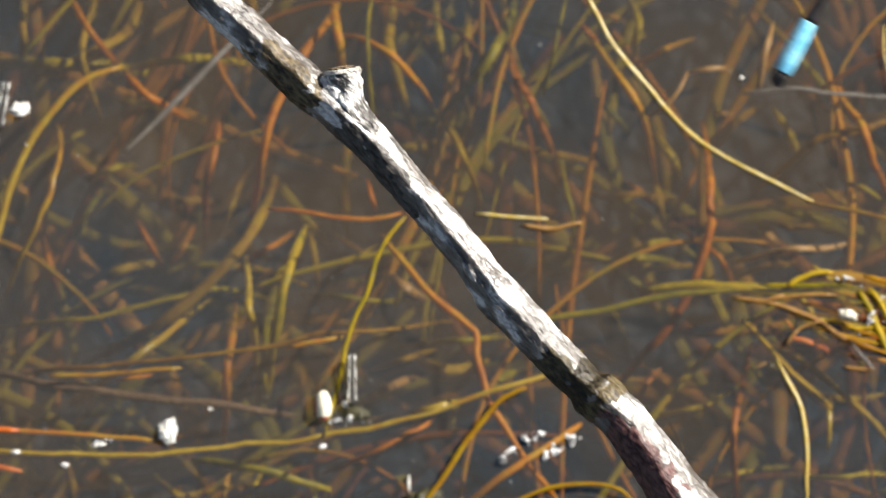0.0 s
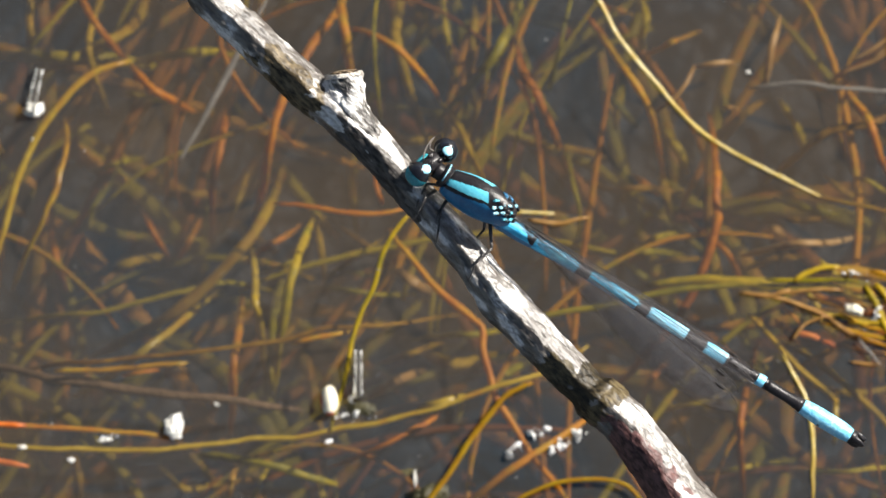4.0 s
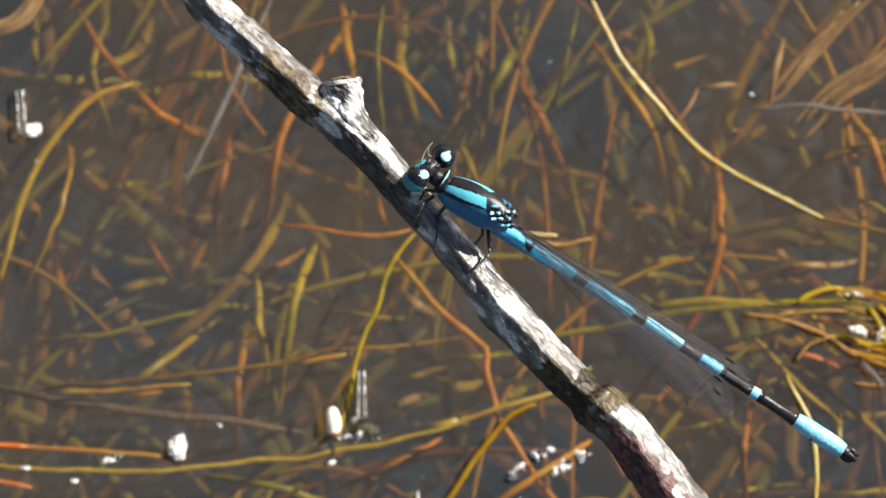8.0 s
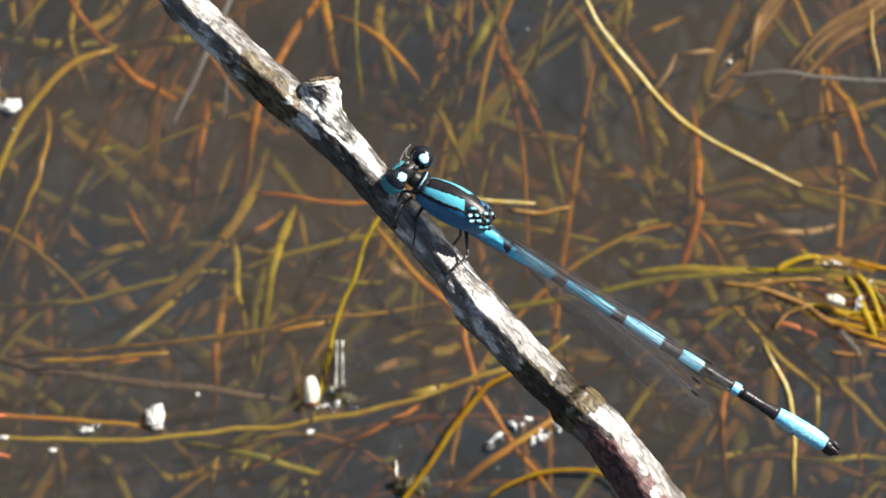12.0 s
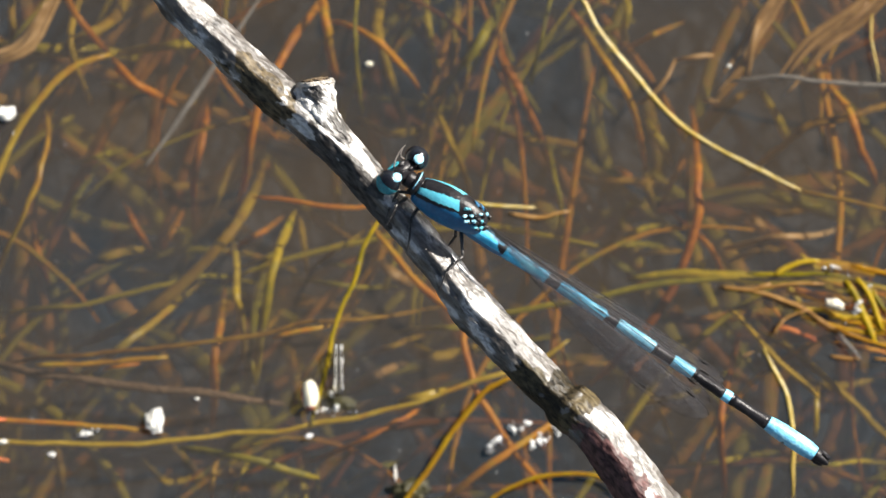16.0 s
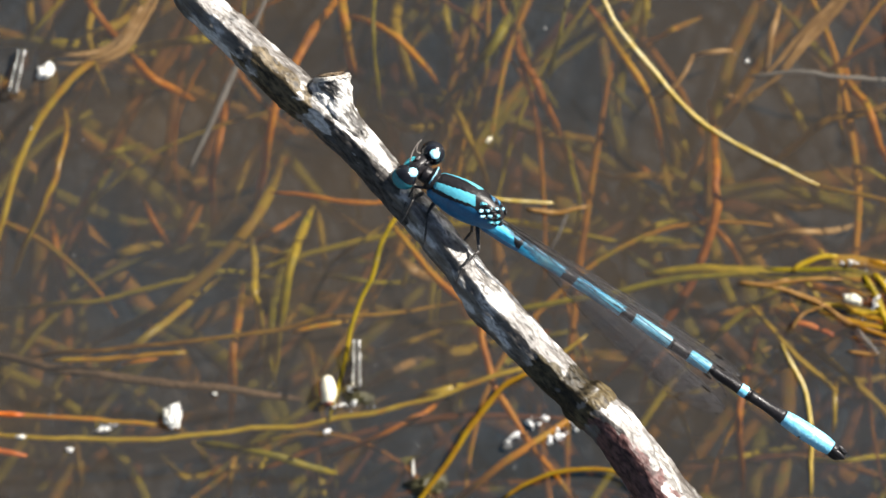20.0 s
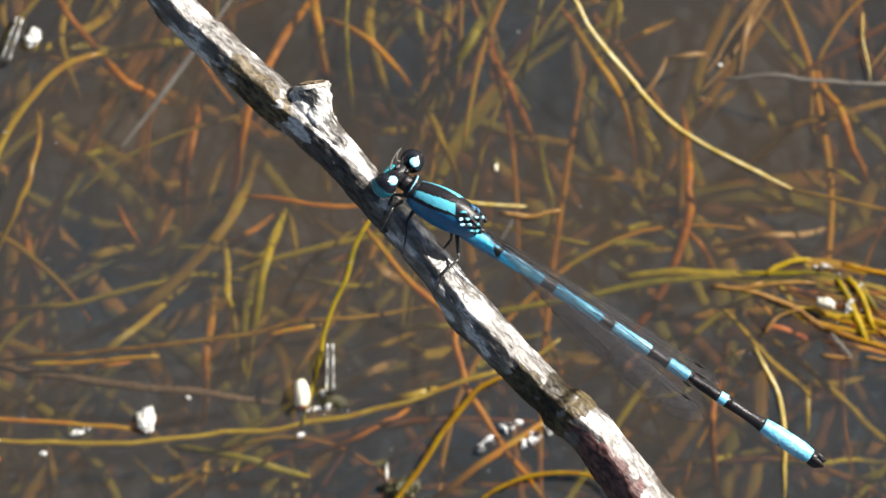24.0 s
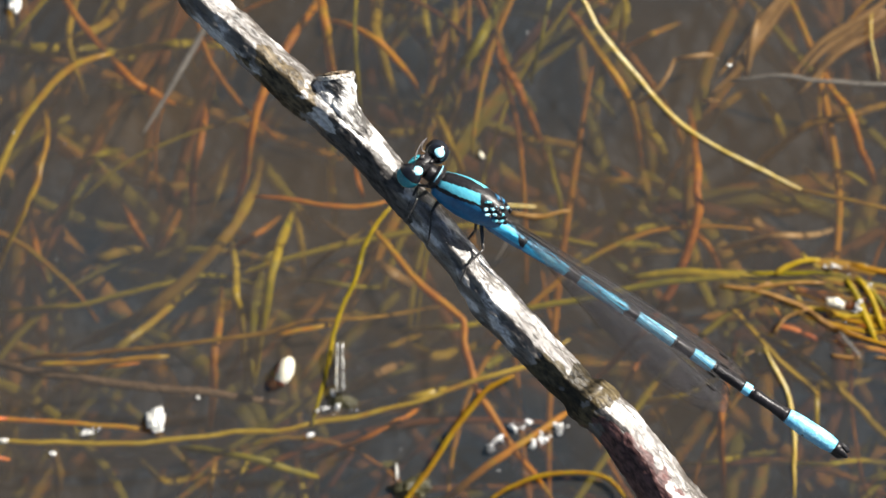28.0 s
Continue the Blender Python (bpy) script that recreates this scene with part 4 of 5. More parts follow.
def twig():
    """A bare twig that slants up out of the water: its own x runs down along it."""
    keys = ((-2.9, 0.1, 0.7), (-2.5, 0.1, 0.95), (0, 0.0, 1.08), (4, 0.25, 1.1), (7.9, 0.52, 1.16), (11, 1.0, 1.2), (13.5, 1.12, 1.1), (18.2, 0.92, 1.03), (23, 0.72, 1.04),
            (25, 0.42, 1.1), (26.5, 0.3, 1.28), (28.5, 0.33, 1.2), (30, 0.3, 1.18), (33, 0.36, 1.14), (34.3, 0.4, 1.1), (35.0, 0.5, 1.38), (35.8, 0.6, 1.42), (36.6, 0.65, 1.32), (37.7, 0.7, 1.34),
            (40, 0.42, 1.4), (43.6, -0.1, 1.56), (60, -1.0, 2.0), (120, -1.5, 2.6), (215, 0, 3.4))

    def value(x, k):
        for a, b in zip(keys, keys[1:]):
            if x <= b[0]:
                t = (x - a[0]) / (b[0] - a[0])
                t = t * t * (3 - 2 * t)
                return a[k] + (b[k] - a[k]) * t
        return keys[-1][k]

    sides = 72

    def ring(x):
        r, off, points = value(x, 2), value(x, 1), []
        for k in range(sides):
            a = 2 * math.pi * k / sides
            crest = a - 1.52 - 0.05 * min(1, max(0, (20 - x) / 4)) - 0.16 * noise.noise(Vector((x * 0.25, 3, 1))) - 0.1 * noise.noise(Vector((x * 0.9, 7, 1)))
            edge = 1 / (abs(math.cos(crest)) + abs(math.sin(crest)))
            c, s = math.cos(a), math.sin(a)
            lumps = 0.09 * noise.noise(Vector((x * 0.6, c * 2, s * 2))) + 0.05 * noise.noise(Vector((x * 0.9, c * 3, s * 3))) + 0.05 * noise.noise(Vector((x * 2.4, c * 6, s * 6))) + 0.025 * noise.noise(Vector((x * 6, c * 11, s * 11)))
            w = r * 1.18 * edge ** 0.5 + lumps
            points.append((x, off + c * w, s * w - 0.006 * max(0, x - 47) ** 2))
        return points

    def length(name, xs, label, close):
        verts, faces = [], []
        for x in xs:
            verts += ring(x)
        for i in range(len(xs) - 1):
            for k in range(sides):
                a, b = i * sides + k, i * sides + (k + 1) % sides
                faces.append((a, b, b + sides, a + sides))
        if close:
            faces.append(tuple(range(sides))[::-1])
        part(name, mesh_of(name, verts, faces, BARK), root, label)

    root = tagged(new("twig"), "bare twig with cracked grey-white bark, slanting out of the water", "twig")
    root.matrix_world = TWIG
    length("upper_stem", [-2.9 + 0.15 * i for i in range(239)] + [32.9], "", True)
    length("joint", [32.9 + 0.1 * i for i in range(37)], "knobbly brown joint with dark moss", False)
    length("lower_stem", [36.5 + 0.15 * i for i in range(90)] + [50 + 3 * i for i in range(35)], "", False)
    # the stub of a broken side shoot, its cut end turned up
    line = [Vector(p) for p in ((17.0, 0.75, -0.3), (15.4, 1.0, 0), (13.4, 1.2, 0.15), (11.7, 1.5, 0.28), (10.5, 1.95, 0.38), (9.7, 2.47, 0.47), (9.15, 2.86, 0.52))]
    v, f = tube(spline(line, 0.1), lambda t: 0.85 + 0.22 * min(1, t * 1.5) + 0.10 * max(0, t - 0.86) / 0.14, 40, 0.95, rough=0.2, seed=2)
    # added lump in the brightened bark, fills the dark notch by the rim
    part("stub_collar", ball("stub_collar", (3.0, 1.9, 1.9), LITSTUB, 4, 0.18, 6, freq=2), root, "lump of brightened bark filling the notch beside the stub", (9.95, 1.55, 0.4))
    part("broken_stub", mesh_of("broken_stub", v, f, LITSTUB), root, "stub of a broken side shoot, its bark painted brighter")
    cut = Vector((-0.81, 0.58, 0.08))
    rim, rf = tube([Vector((9.22, 2.81, 0.51)) + cut * (0.09 * k) for k in range(4)], lambda t: 1.21 - 0.04 * t, 36, 1.0, rough=0.24, seed=4)
    part("cut_rim", mesh_of("cut_rim", rim, rf, RIMWOOD), root, "pale torn rim of the stub")
    wood = part("split_wood", ball("split_wood", (0.34, 1.75, 1.7), BROWNBARK, 4, 0.35, freq=3), root, "split wood in the stub's end", (9.0, 2.97, 0.53))
    wood.rotation_euler = (0, 0, math.atan2(0.58, -0.81))
    for x, y in ((-2.6, 0.5), (-2.4, -0.3)):
        part("bark_flake", ball("bark_flake", (0.9, 0.7, 0.7), BARK, 3, 0.5, x * 3, freq=2.5), root, "", (x, y, 0.5))
    return root


twig()

# ---- the damselfly: its own x runs to the tail, z to the back's crest ----
TAILWARD = (RIGHT * 0.834 - UP * 0.551) * math.cos(radians(6)) - BACK * math.sin(radians(6))
CREST = (BACK * math.cos(radians(40)) + (RIGHT * 0.551 + UP * 0.834) * math.sin(radians(40))).normalized()
CREST = (CREST - TAILWARD * CREST.dot(TAILWARD)).normalized()
PERCH = Matrix((TAILWARD, CREST.cross(TAILWARD), CREST)).transposed().to_4x4()
PERCH.translation = (RIGHT * 2.19 + UP * 3.27 + BACK * 61.41) * MM
TAILBASE = (2.24, 0.0, -0.54)
WINGS = (  # root, turn about x (roll of the blade), lift from the body, spread to the side
    ("forewing", (1.4, -0.25, 0.82), 106, -0.5, 0.5), ("hindwing", (1.85, -0.25, 0.62), 113, -0.8, -0.5),
    ("forewing", (1.4, -0.5, 1.1), 86, -3.4, -3.9), ("hindwing", (1.85, -0.5, 0.9), 95, -4.0, -5.6))


def wing_pose(root, roll, lift, spread):
    return pose(*(c * MM for c in root), 0, -lift, spread) @ pose(0, 0, 0, roll)


def wing(name, parent, place):
    """One clear wing: a film with veins; x runs to its tip, y to its front edge."""
    length = 19.3
    outline = ((0, 0.12, -0.12), (2.0, 0.22, -0.2), (4.5, 0.45, -0.7), (8, 0.8, -1.6), (12, 1.05, -2.3), (15.5, 1.1, -2.4), (17.6, 1.0, -1.9), (18.8, 0.75, -1.1), (19.3, 0.3, -0.3))
    front, rear = [spline([(x, a) for x, a, _ in outline], 0.5), spline([(x, b) for x, _, b in outline], 0.5)]
    verts, faces = [], []
    for p, q in zip(front, rear):
        for k in range(5):
            c = p.lerp(q, k / 4)
            verts.append((c.x, c.y, 0.05 * math.sin(k * 2.4 + c.x * 0.2)))
    for i in range(len(front) - 1):
        for k in range(4):
            a = i * 5 + k
            faces.append((a, a + 1, a + 6, a + 5))
    ob = part(name, mesh_of(name, verts, faces, WING), parent, "clear wing with dark veins")
    ob.matrix_basis = wing_pose(*place)
    v, f = [], []

    def vein(points, r):
        a, b = tube([Vector((p[0], p[1], 0.03)) for p in points], lambda t: r, 4)
        n = len(v)
        v.extend(a)
        f.extend(tuple(j + n for j in q) for q in b)

    vein(front, 0.032)
    vein(rear, 0.016)
    for share, r in ((0.14, 0.018), (0.3, 0.009), (0.44, 0.0075), (0.58, 0.0075), (0.72, 0.007), (0.86, 0.007)):
        vein([p.lerp(q, share) for p, q in zip(front, rear)][3:-1], r)
    net = random.Random(7)
    for i in range(5, len(front) - 1):
        p, q = front[i], rear[i]
        cuts = (0, 0.14, 0.3, 0.44, 0.58, 0.72, 0.86, 1)
        for s0, s1 in zip(cuts, cuts[1:]):
            if net.random() < 0.75:
                lean = Vector((net.uniform(-0.18, 0.18), 0, 0))
                vein([p.lerp(q, s0) + lean, p.lerp(q, s1) - lean], 0.0065)
    part("venation", mesh_of("venation", v, f, VEIN), ob)
    part("wing_mark", ball("wing_mark", (0.75, 0.2, 0.08), VEIN, 3), ob, "dark spot at the wing's front edge", (17.5, 0.75, 0.02))
    return ob


def leg(parent, points):
    """A thin black leg: thigh, shin and foot, with bristles."""
    def bone(name, a, b, r, under):
        v, f = tube([a.lerp(b, k / 5) for k in range(6)], lambda t: r * (1 - 0.35 * t), 8, up=Vector((0.3, 0.2, 1)))
        return part(name, mesh_of(name, v, f, LEG), under)
    p = [Vector(q) for q in points]
    thigh = bone("thigh", p[0], p[1], 0.14, parent)
    shin = bone("shin", p[1], p[2], 0.09, parent)
    v, f = [], []
    for k in range(6):
        a = p[1].lerp(p[2], 0.15 + 0.13 * k)
        for s in (-1, 1):
            b, g = tube([a, a + Vector((0.25, 0.35 * s, -0.15))], lambda t: 0.02 * (1 - 0.7 * t), 4)
            n = len(v)
            v += b
            f += [tuple(j + n for j in q) for q in g]
    part("bristle_fringe", mesh_of("bristle_fringe", v, f, BLACK), shin)
    bone("foot", p[2], p[3], 0.06, parent)


def damselfly():
    root = tagged(new("damselfly"), "slender blue and black damselfly perched on the twig", "insect")
    root.matrix_world = PERCH

    def stripes(x, a):
        a = abs(a) + 7.5 * (x + 0.9) + 2 * noise.noise(Vector((x * 3, a * 0.06, 2)))
        tip = 0.35 + 0.012 * (a - 40)
        if x > tip and a < 66 + 10 * max(0, x - 0.6):
            return 1
        return 1 if a < 23 else 0 if a < 53 else 1 if a < 62 - 3 * x else 2

    def chest(x):
        t = (x + 2.45) / 4.95
        return 1.36 * (math.sin(math.pi * (0.17 + 0.70 * t)) ** 0.72) * max(0.05, min(1, t * 14 + 0.4, (1 - t) * 9 + 0.5)) ** 0.5

    def sway(x):
        return 0, 0.26 + 0.19 * x - 0.05 * max(0, x - 1.2) ** 2

    v, f, s = lathe(-2.45, 2.45, chest, 60, 120, 0.86, 1.06, stripes, sway)
    # the chest slopes a little from the line of the body
    pivot = Vector((-2.4, 0, 0.1)) * MM
    slope = Matrix.Translation(pivot) @ Matrix.Rotation(radians(-3.4), 4, PERCH.to_3x3().inverted() @ BACK) @ Matrix.Translation(-pivot)
    part("thorax", mesh_of("thorax", v, f, (STRIPE, BLACK, DEEP), s), root, "blue thorax with black stripes").matrix_basis = slope
    for y in (-0.42, 0.42):
        for x in (1.3, 1.85):
            bulge = part("wing_base", ball("wing_base", (0.62, 0.42, 0.5), BLACK, 2, 0.2, x), root, "", (x, y, 1.5 - (x - 1.4) * 0.3))
            bulge.matrix_basis = slope @ bulge.matrix_basis
    # the ridged plates round the wing roots: small pale blue chips and dark knobs between them
    for x, a, w in ((0.85, 24, 0.28), (1.0, 46, 0.32), (1.3, 58, 0.30), (1.4, 28, 0.40), (1.7, 46, 0.34), (1.75, 10, 0.3), (1.95, 66, 0.38),
                    (2.05, 30, 0.30), (2.3, 54, 0.34), (1.2, -16, 0.3), (1.6, -28, 0.34), (2.1, -20, 0.32)):
        up = chest(x) * 1.06
        y, z = math.sin(radians(-a)) * chest(x) * 0.88, math.cos(radians(a)) * up + sway(x)[1]
        lie = Euler((radians(a), 0, radians((20 + a * 17 % 40) * (1 if a > 0 else -1)))).to_matrix().to_4x4()
        long = w * (0.9 + (a * 7 % 10) * 0.08)
        chip = part("wing_base_chip", ball("wing_base_chip", (long, w * 0.62, 0.2), (STRIPE, PALE, DEEP)[a % 3], 3, 0.9, x * 5 + a, freq=2.2), root, "pale blue chip")
        chip.matrix_basis = slope @ Matrix.Translation(Vector((x, y, z)) * MM) @ lie
        knob = part("wing_base_knob", ball("wing_base_knob", (w * 1.1, w * 0.6, 0.26), BLACK, 3, 0.6, x * 3 + a, freq=2), root)
        knob.matrix_basis = slope @ Matrix.Translation(Vector((x + 0.2, y * 0.94, z - 0.02)) * MM) @ lie
    v, f, s = lathe(-3.4, -2.1, lambda x: 0.55, 6, 20, bend=lambda x: (0, 0.1))
    part("neck", mesh_of("neck", v, f, BLACK), root)
    v, f, s = lathe(-2.85, -2.35, lambda x: 0.85 - 0.6 * abs(x + 2.6), 6, 24, bend=lambda x: (0, 0.1))
    collar = part("collar", mesh_of("collar", v, f, BLACK), root)
    part("collar_line", mesh_of("collar_line", *tube([Vector((-2.66, 0.8 * math.sin(a), 0.1 + 0.82 * math.cos(a))) for a in (-1.2, -0.8, -0.4, 0, 0.4, 0.8, 1.2)], lambda t: 0.045, 8), PALE), collar, "pale blue line")
    # the head, turned and tilted a little
    head = part("head", ball("head", (1.05, 2.2, 1.15), BLACK, 3, 0.06, 2), root, "black head with pale blue spots", (-3.78, 0.08, 0.30))
    head.rotation_euler = (radians(9), 0, radians(-17))
    for y, spot in ((-1.38, (0.16, -1.12, 0.80)), (1.38, (0.18, 0.98, 0.86))):
        eye = part("eye", ball("eye", (1.6, 1.5, 1.7), (TEAL, EYEBLACK), 5, colour=lambda c, o=math.copysign(1, y): 1 if c.z - 0.62 * c.y * o > 0.14 else 0), head, "glossy eye, black above and teal below", (-0.05, y, 0.05))
        part("eye_spot", ball("eye_spot", (0.66, 0.72, 0.3), PALE, 4, 0.12, y), head, "pale blue spot behind the eye", spot)
        line = [Vector(p) for p in ((-0.5, y * 0.36, 0.38), (-0.72, y * 0.2, 0.66), (-0.95, y * 0.1 + 0.35, 0.9), (-1.05, y * 0.1 + 0.75, 1.05))]
        part("feeler", mesh_of("feeler", *tube(spline(line, 0.1), lambda t: 0.05 * (1 - 0.6 * t), 6), FEELER), head)
    for x, y, z, w in ((0.1, -0.35, 0.5, 0.3), (0.25, 0.3, 0.5, 0.26), (-0.35, 0.05, 0.5, 0.34)):
        part("brow", ball("brow", (w, w * 1.5, 0.2), BLACK, 3, 0.3, x * 4), head, "", (x, y, z))
    part("face", ball("face", (0.7, 1.3, 0.8), TEAL, 3, 0.1, 5), head, "dark teal face", (-0.5, 0, -0.5))
    # the abdomen swings on its base
    tail = part("abdomen", ball("abdomen", (0.9, 0.9, 0.9), BLACK, 2), root, "blue abdomen ringed with black", TAILBASE)

    def girth(x):
        return 0.60 - 0.19 * min(1, max(0, x - 1) / 3.5) + 0.085 * min(2, max(0, (x - 21.2) / 1.2)) - (0.10 * max(0, (x - 25.3)) if x > 25.3 else 0)

    rings = ((-0.5, 2.28, 4), (2.28, 5.63, 3), (5.63, 6.44, 1), (6.44, 10.14, 3), (10.14, 10.9, 1), (10.9, 13.84, 0), (13.84, 15.16, 1), (15.16, 16.88, 0),
             (16.88, 19.06, 1), (19.06, 19.77, 0), (19.77, 22.46, 1), (22.46, 26.11, 0), (26.11, 26.46, 1))
    for a, b, c in rings:
        if c == 1:
            v, f, s = lathe(a, b, lambda x: girth(x) * (0.86 + 0.10 * abs(2 * (x - a) / (b - a) - 1) ** 3), 10, 32)
            part("black_ring", mesh_of("black_ring", v, f, BLACK), tail)
        else:
            def streak(x, ang, a=a, b=b, c=c):
                w = abs(ang)
                if c == 4:
                    cup = 1.55 + 0.3 * (w / 60) ** 2
                    if x > cup and w < 78 and not (w < 20 and 1.65 < x < 2.0):
                        return 1
                    return 2 if w > 80 else 0
                if c == 3 and 12 < w < 40:
                    return 1 if noise.noise(Vector((x * 0.8, ang * 0.2, a))) > 0.20 else 0
                if b - x < 0.16 and w < 130:
                    return 1 if b < 25 else 0
                if a > 21 and w > 95 and abs(x - 23.95) < 0.12:
                    return 1
                # slot 2: a darker blue low on the ring, shade put into the colour
                return 2 if w > (100 if c == 3 else 128) else 0
            v, f, s = lathe(a, b, lambda x: girth(x) * (1 - 0.05 * max(0, 1 - (x - a) / 0.4) - 0.06 * max(0, 1 - (b - x) / 0.4)), 44, 64, 1, 1, streak)
            part("blue_ring", mesh_of("blue_ring", v, f, (TIP if a > 10.5 else BLUE, BLACK, DEEP if a < 21 else BLUE), s), tail)
    for y in (-0.22, 0.22):
        part("clasper", ball("clasper", (1.1, 0.42, 0.6), BLACK, 3, 0.25, y * 9), tail, "", (26.58, y, 0.12))
        part("clasper", ball("clasper", (0.9, 0.36, 0.5), BLACK, 3, 0.25, y * 5), tail, "", (26.48, y * 1.1, -0.22))
    blades = [wing(name, root, place) for name, *place in WINGS]
    for pts in LEGS:
        leg(root, pts)
    return root, tail, blades


LEGS = (
    ((-2.52, -0.25, -1.34), (-2.88, -1.22, -1.23), (-2.68, -1.97, -2.16), (-2.66, -2.06, -2.89)),
    ((-1.9, 0.4, -1.0), (-3.2, -0.2, -1.3), (-3.1, -1.3, -1.9), (-2.9, -1.8, -2.3)),
    ((-1.56, -0.27, -1.49), (-1.60, -1.24, -1.53), (-0.81, -2.38, -2.51), (-0.61, -2.54, -3.02)),
    ((-1.2, 0.4, -1.2), (-1.5, -0.2, -2.0), (-1.1, -1.2, -2.4), (-0.7, -1.7, -2.7)),
    ((1.5, -0.35, -0.9), (2.42, -1.72, -1.27), (2.08, -2.99, -1.97), (2.42, -3.51, -3.28)),
    ((1.0, 0.2, -1.1), (1.5, -0.2, -1.9), (1.3, -1.6, -2.6), (1.6, -2.1, -3.0)),
)
insect, abdomen, blades = damselfly()


# ---- floating bits on the water ----
def afloat(name, data, x, y, z, label, category, turn=0.0, group=""):
    ob = tagged(new(name, data), label, category, group)
    ob.matrix_world = pose(x * MM, y * MM, z * MM, 0, 0, turn)
    return ob

# RED: the seed's red base, and the shade on its left painted in
seed = afloat("floating_seed", ball("floating_seed", (1.2, 2.1, 1.4), (CREAM, RED), 4, 0.06, 1, lambda c: 1 if c.y < -0.85 or c.z < -0.3 or c.x < -0.44 else 0), -7.8, -9.9, 0.25, "plump cream seed with a red base floating on the water", "seed", 4)
husk = afloat("white_husk", ball("white_husk", (1.15, 1.52, 0.4), WHITE, 5, 0.6, 3, freq=2.4), -18.5, -11.8, 0.2, "ragged white husk floating on the water", "husk", -12)
afloat("pale_flake", ball("pale_flake", (0.832, 0.23, 0.16), WHITE, 4, 0.95, 1.78, freq=2.6), -23.3, -12.7, 0.05, "small pale flake floating on the water", "flake", 8, "flakes on the water")
afloat("pale_flake", ball("pale_flake", (0.416, 0.256, 0.16), WHITE, 4, 0.95, 1.18, freq=2.6), -25.6, -14.1, 0.05, "small pale flake floating on the water", "flake", 0, "flakes on the water")
afloat("pale_flake", ball("pale_flake", (0.576, 0.23, 0.16), WHITE, 4, 0.95, 0.3, freq=2.6), -29.0, -13.2, 0.05, "small pale flake floating on the water", "flake", 0, "flakes on the water")
afloat("pale_flake", ball("pale_flake", (0.256, 0.179, 0.128), WHITE, 4, 0.95, 3.72, freq=2.6), -15.6, -10.2, 0.05, "small pale flake floating on the water", "flake", -30, "flakes on the water")
afloat("pale_flake", ball("pale_flake", (1.2, 0.56, 0.35), CREAM, 4, 0.7, 3, freq=2.6), 28.5, -3.7, 0.75, "cream flake caught on the clump of weed", "flake", -14, "flakes on the water")
# a glint on a bubble, drawn as a solid white lump
afloat("pale_flake", ball("pale_flake", (0.272, 0.224, 0.192), WHITE, 4, 0.95, 13.13, freq=2.6), 21.2, 13.0, 0.05, "small pale flake floating on the water", "flake", 0, "flakes on the water")
afloat("pale_flake", ball("pale_flake", (0.16, 0.92, 0.192), WHITE, 4, 0.95, 7.24, freq=2.6), -1.9, -15.4, 0.05, "small pale flake floating on the water", "flake", 3, "flakes on the water")
# WHITE bubbles paint the sun's glint as an opaque colour
afloat("bubble", ball("bubble", (0.209, 0.186, 0.209), WHITE, 3), 4.9, -13.2, 0.15, "tiny shining bubble on the water", "bubble", 0, "bubbles on the water")
afloat("bubble", ball("bubble", (0.112, 0.0992, 0.112), WHITE, 3), 4.4, -13.5, 0.08, "tiny shining bubble on the water", "bubble", 0, "bubbles on the water")
afloat("bubble", ball("bubble", (0.0977, 0.0868, 0.0977), WHITE, 3), 5.1, -15.3, 0.07, "tiny shining bubble on the water", "bubble", 0, "bubbles on the water")
afloat("bubble", ball("bubble", (0.62, 0.6, 0.5), BUBBLE, 4), 4.6, -13.8, 0.12, "clear round bubble on the water", "bubble", 0, "bubbles on the water")
afloat("bubble", ball("bubble", (0.14, 0.124, 0.14), BUBBLE, 3), 10.3, -13.8, 0.1, "tiny shining bubble on the water", "bubble", 0, "bubbles on the water")
afloat("bubble", ball("bubble", (0.112, 0.0992, 0.112), BUBBLE, 3), -7.8, -12.8, 0.08, "tiny shining bubble on the water", "bubble", 0, "bubbles on the water")
afloat("bubble", ball("bubble", (0.14, 0.124, 0.14), BUBBLE, 3), -6.4, -11.2, 0.1, "tiny shining bubble on the water", "bubble", 0, "bubbles on the water")
afloat("bubble", ball("bubble", (0.14, 0.124, 0.14), BUBBLE, 3), -4.8, -10.7, 0.1, "tiny shining bubble on the water", "bubble", 0, "bubbles on the water")
afloat("bubble", ball("bubble", (0.112, 0.0992, 0.112), WHITE, 3), -4.6, -11.1, 0.08, "tiny shining bubble on the water", "bubble", 0, "bubbles on the water")
afloat("bubble", ball("bubble", (0.14, 0.124, 0.14), WHITE, 3), -6.4, -9.9, 0.1, "tiny shining bubble on the water", "bubble", 0, "bubbles on the water")
afloat("bubble", ball("bubble", (0.0977, 0.0868, 0.0977), BUBBLE, 3), -6.7, -11.0, 0.07, "tiny shining bubble on the water", "bubble", 0, "bubbles on the water")
afloat("bubble", ball("bubble", (0.112, 0.0992, 0.112), WHITE, 3), -6.2, -11.4, 0.08, "tiny shining bubble on the water", "bubble", 0, "bubbles on the water")
afloat("bubble", ball("bubble", (0.0977, 0.0868, 0.0977), WHITE, 3), -5.6, -9.4, 0.07, "tiny shining bubble on the water", "bubble", 0, "bubbles on the water")
afloat("bubble", ball("bubble", (0.0837, 0.0744, 0.0837), BUBBLE, 3), -0.4, -10.7, 0.06, "tiny shining bubble on the water", "bubble", 0, "bubbles on the water")
afloat("bubble", ball("bubble", (0.14, 0.124, 0.14), WHITE, 3), 28.2, -0.9, 0.1, "tiny shining bubble on the water", "bubble", 0, "bubbles on the water")
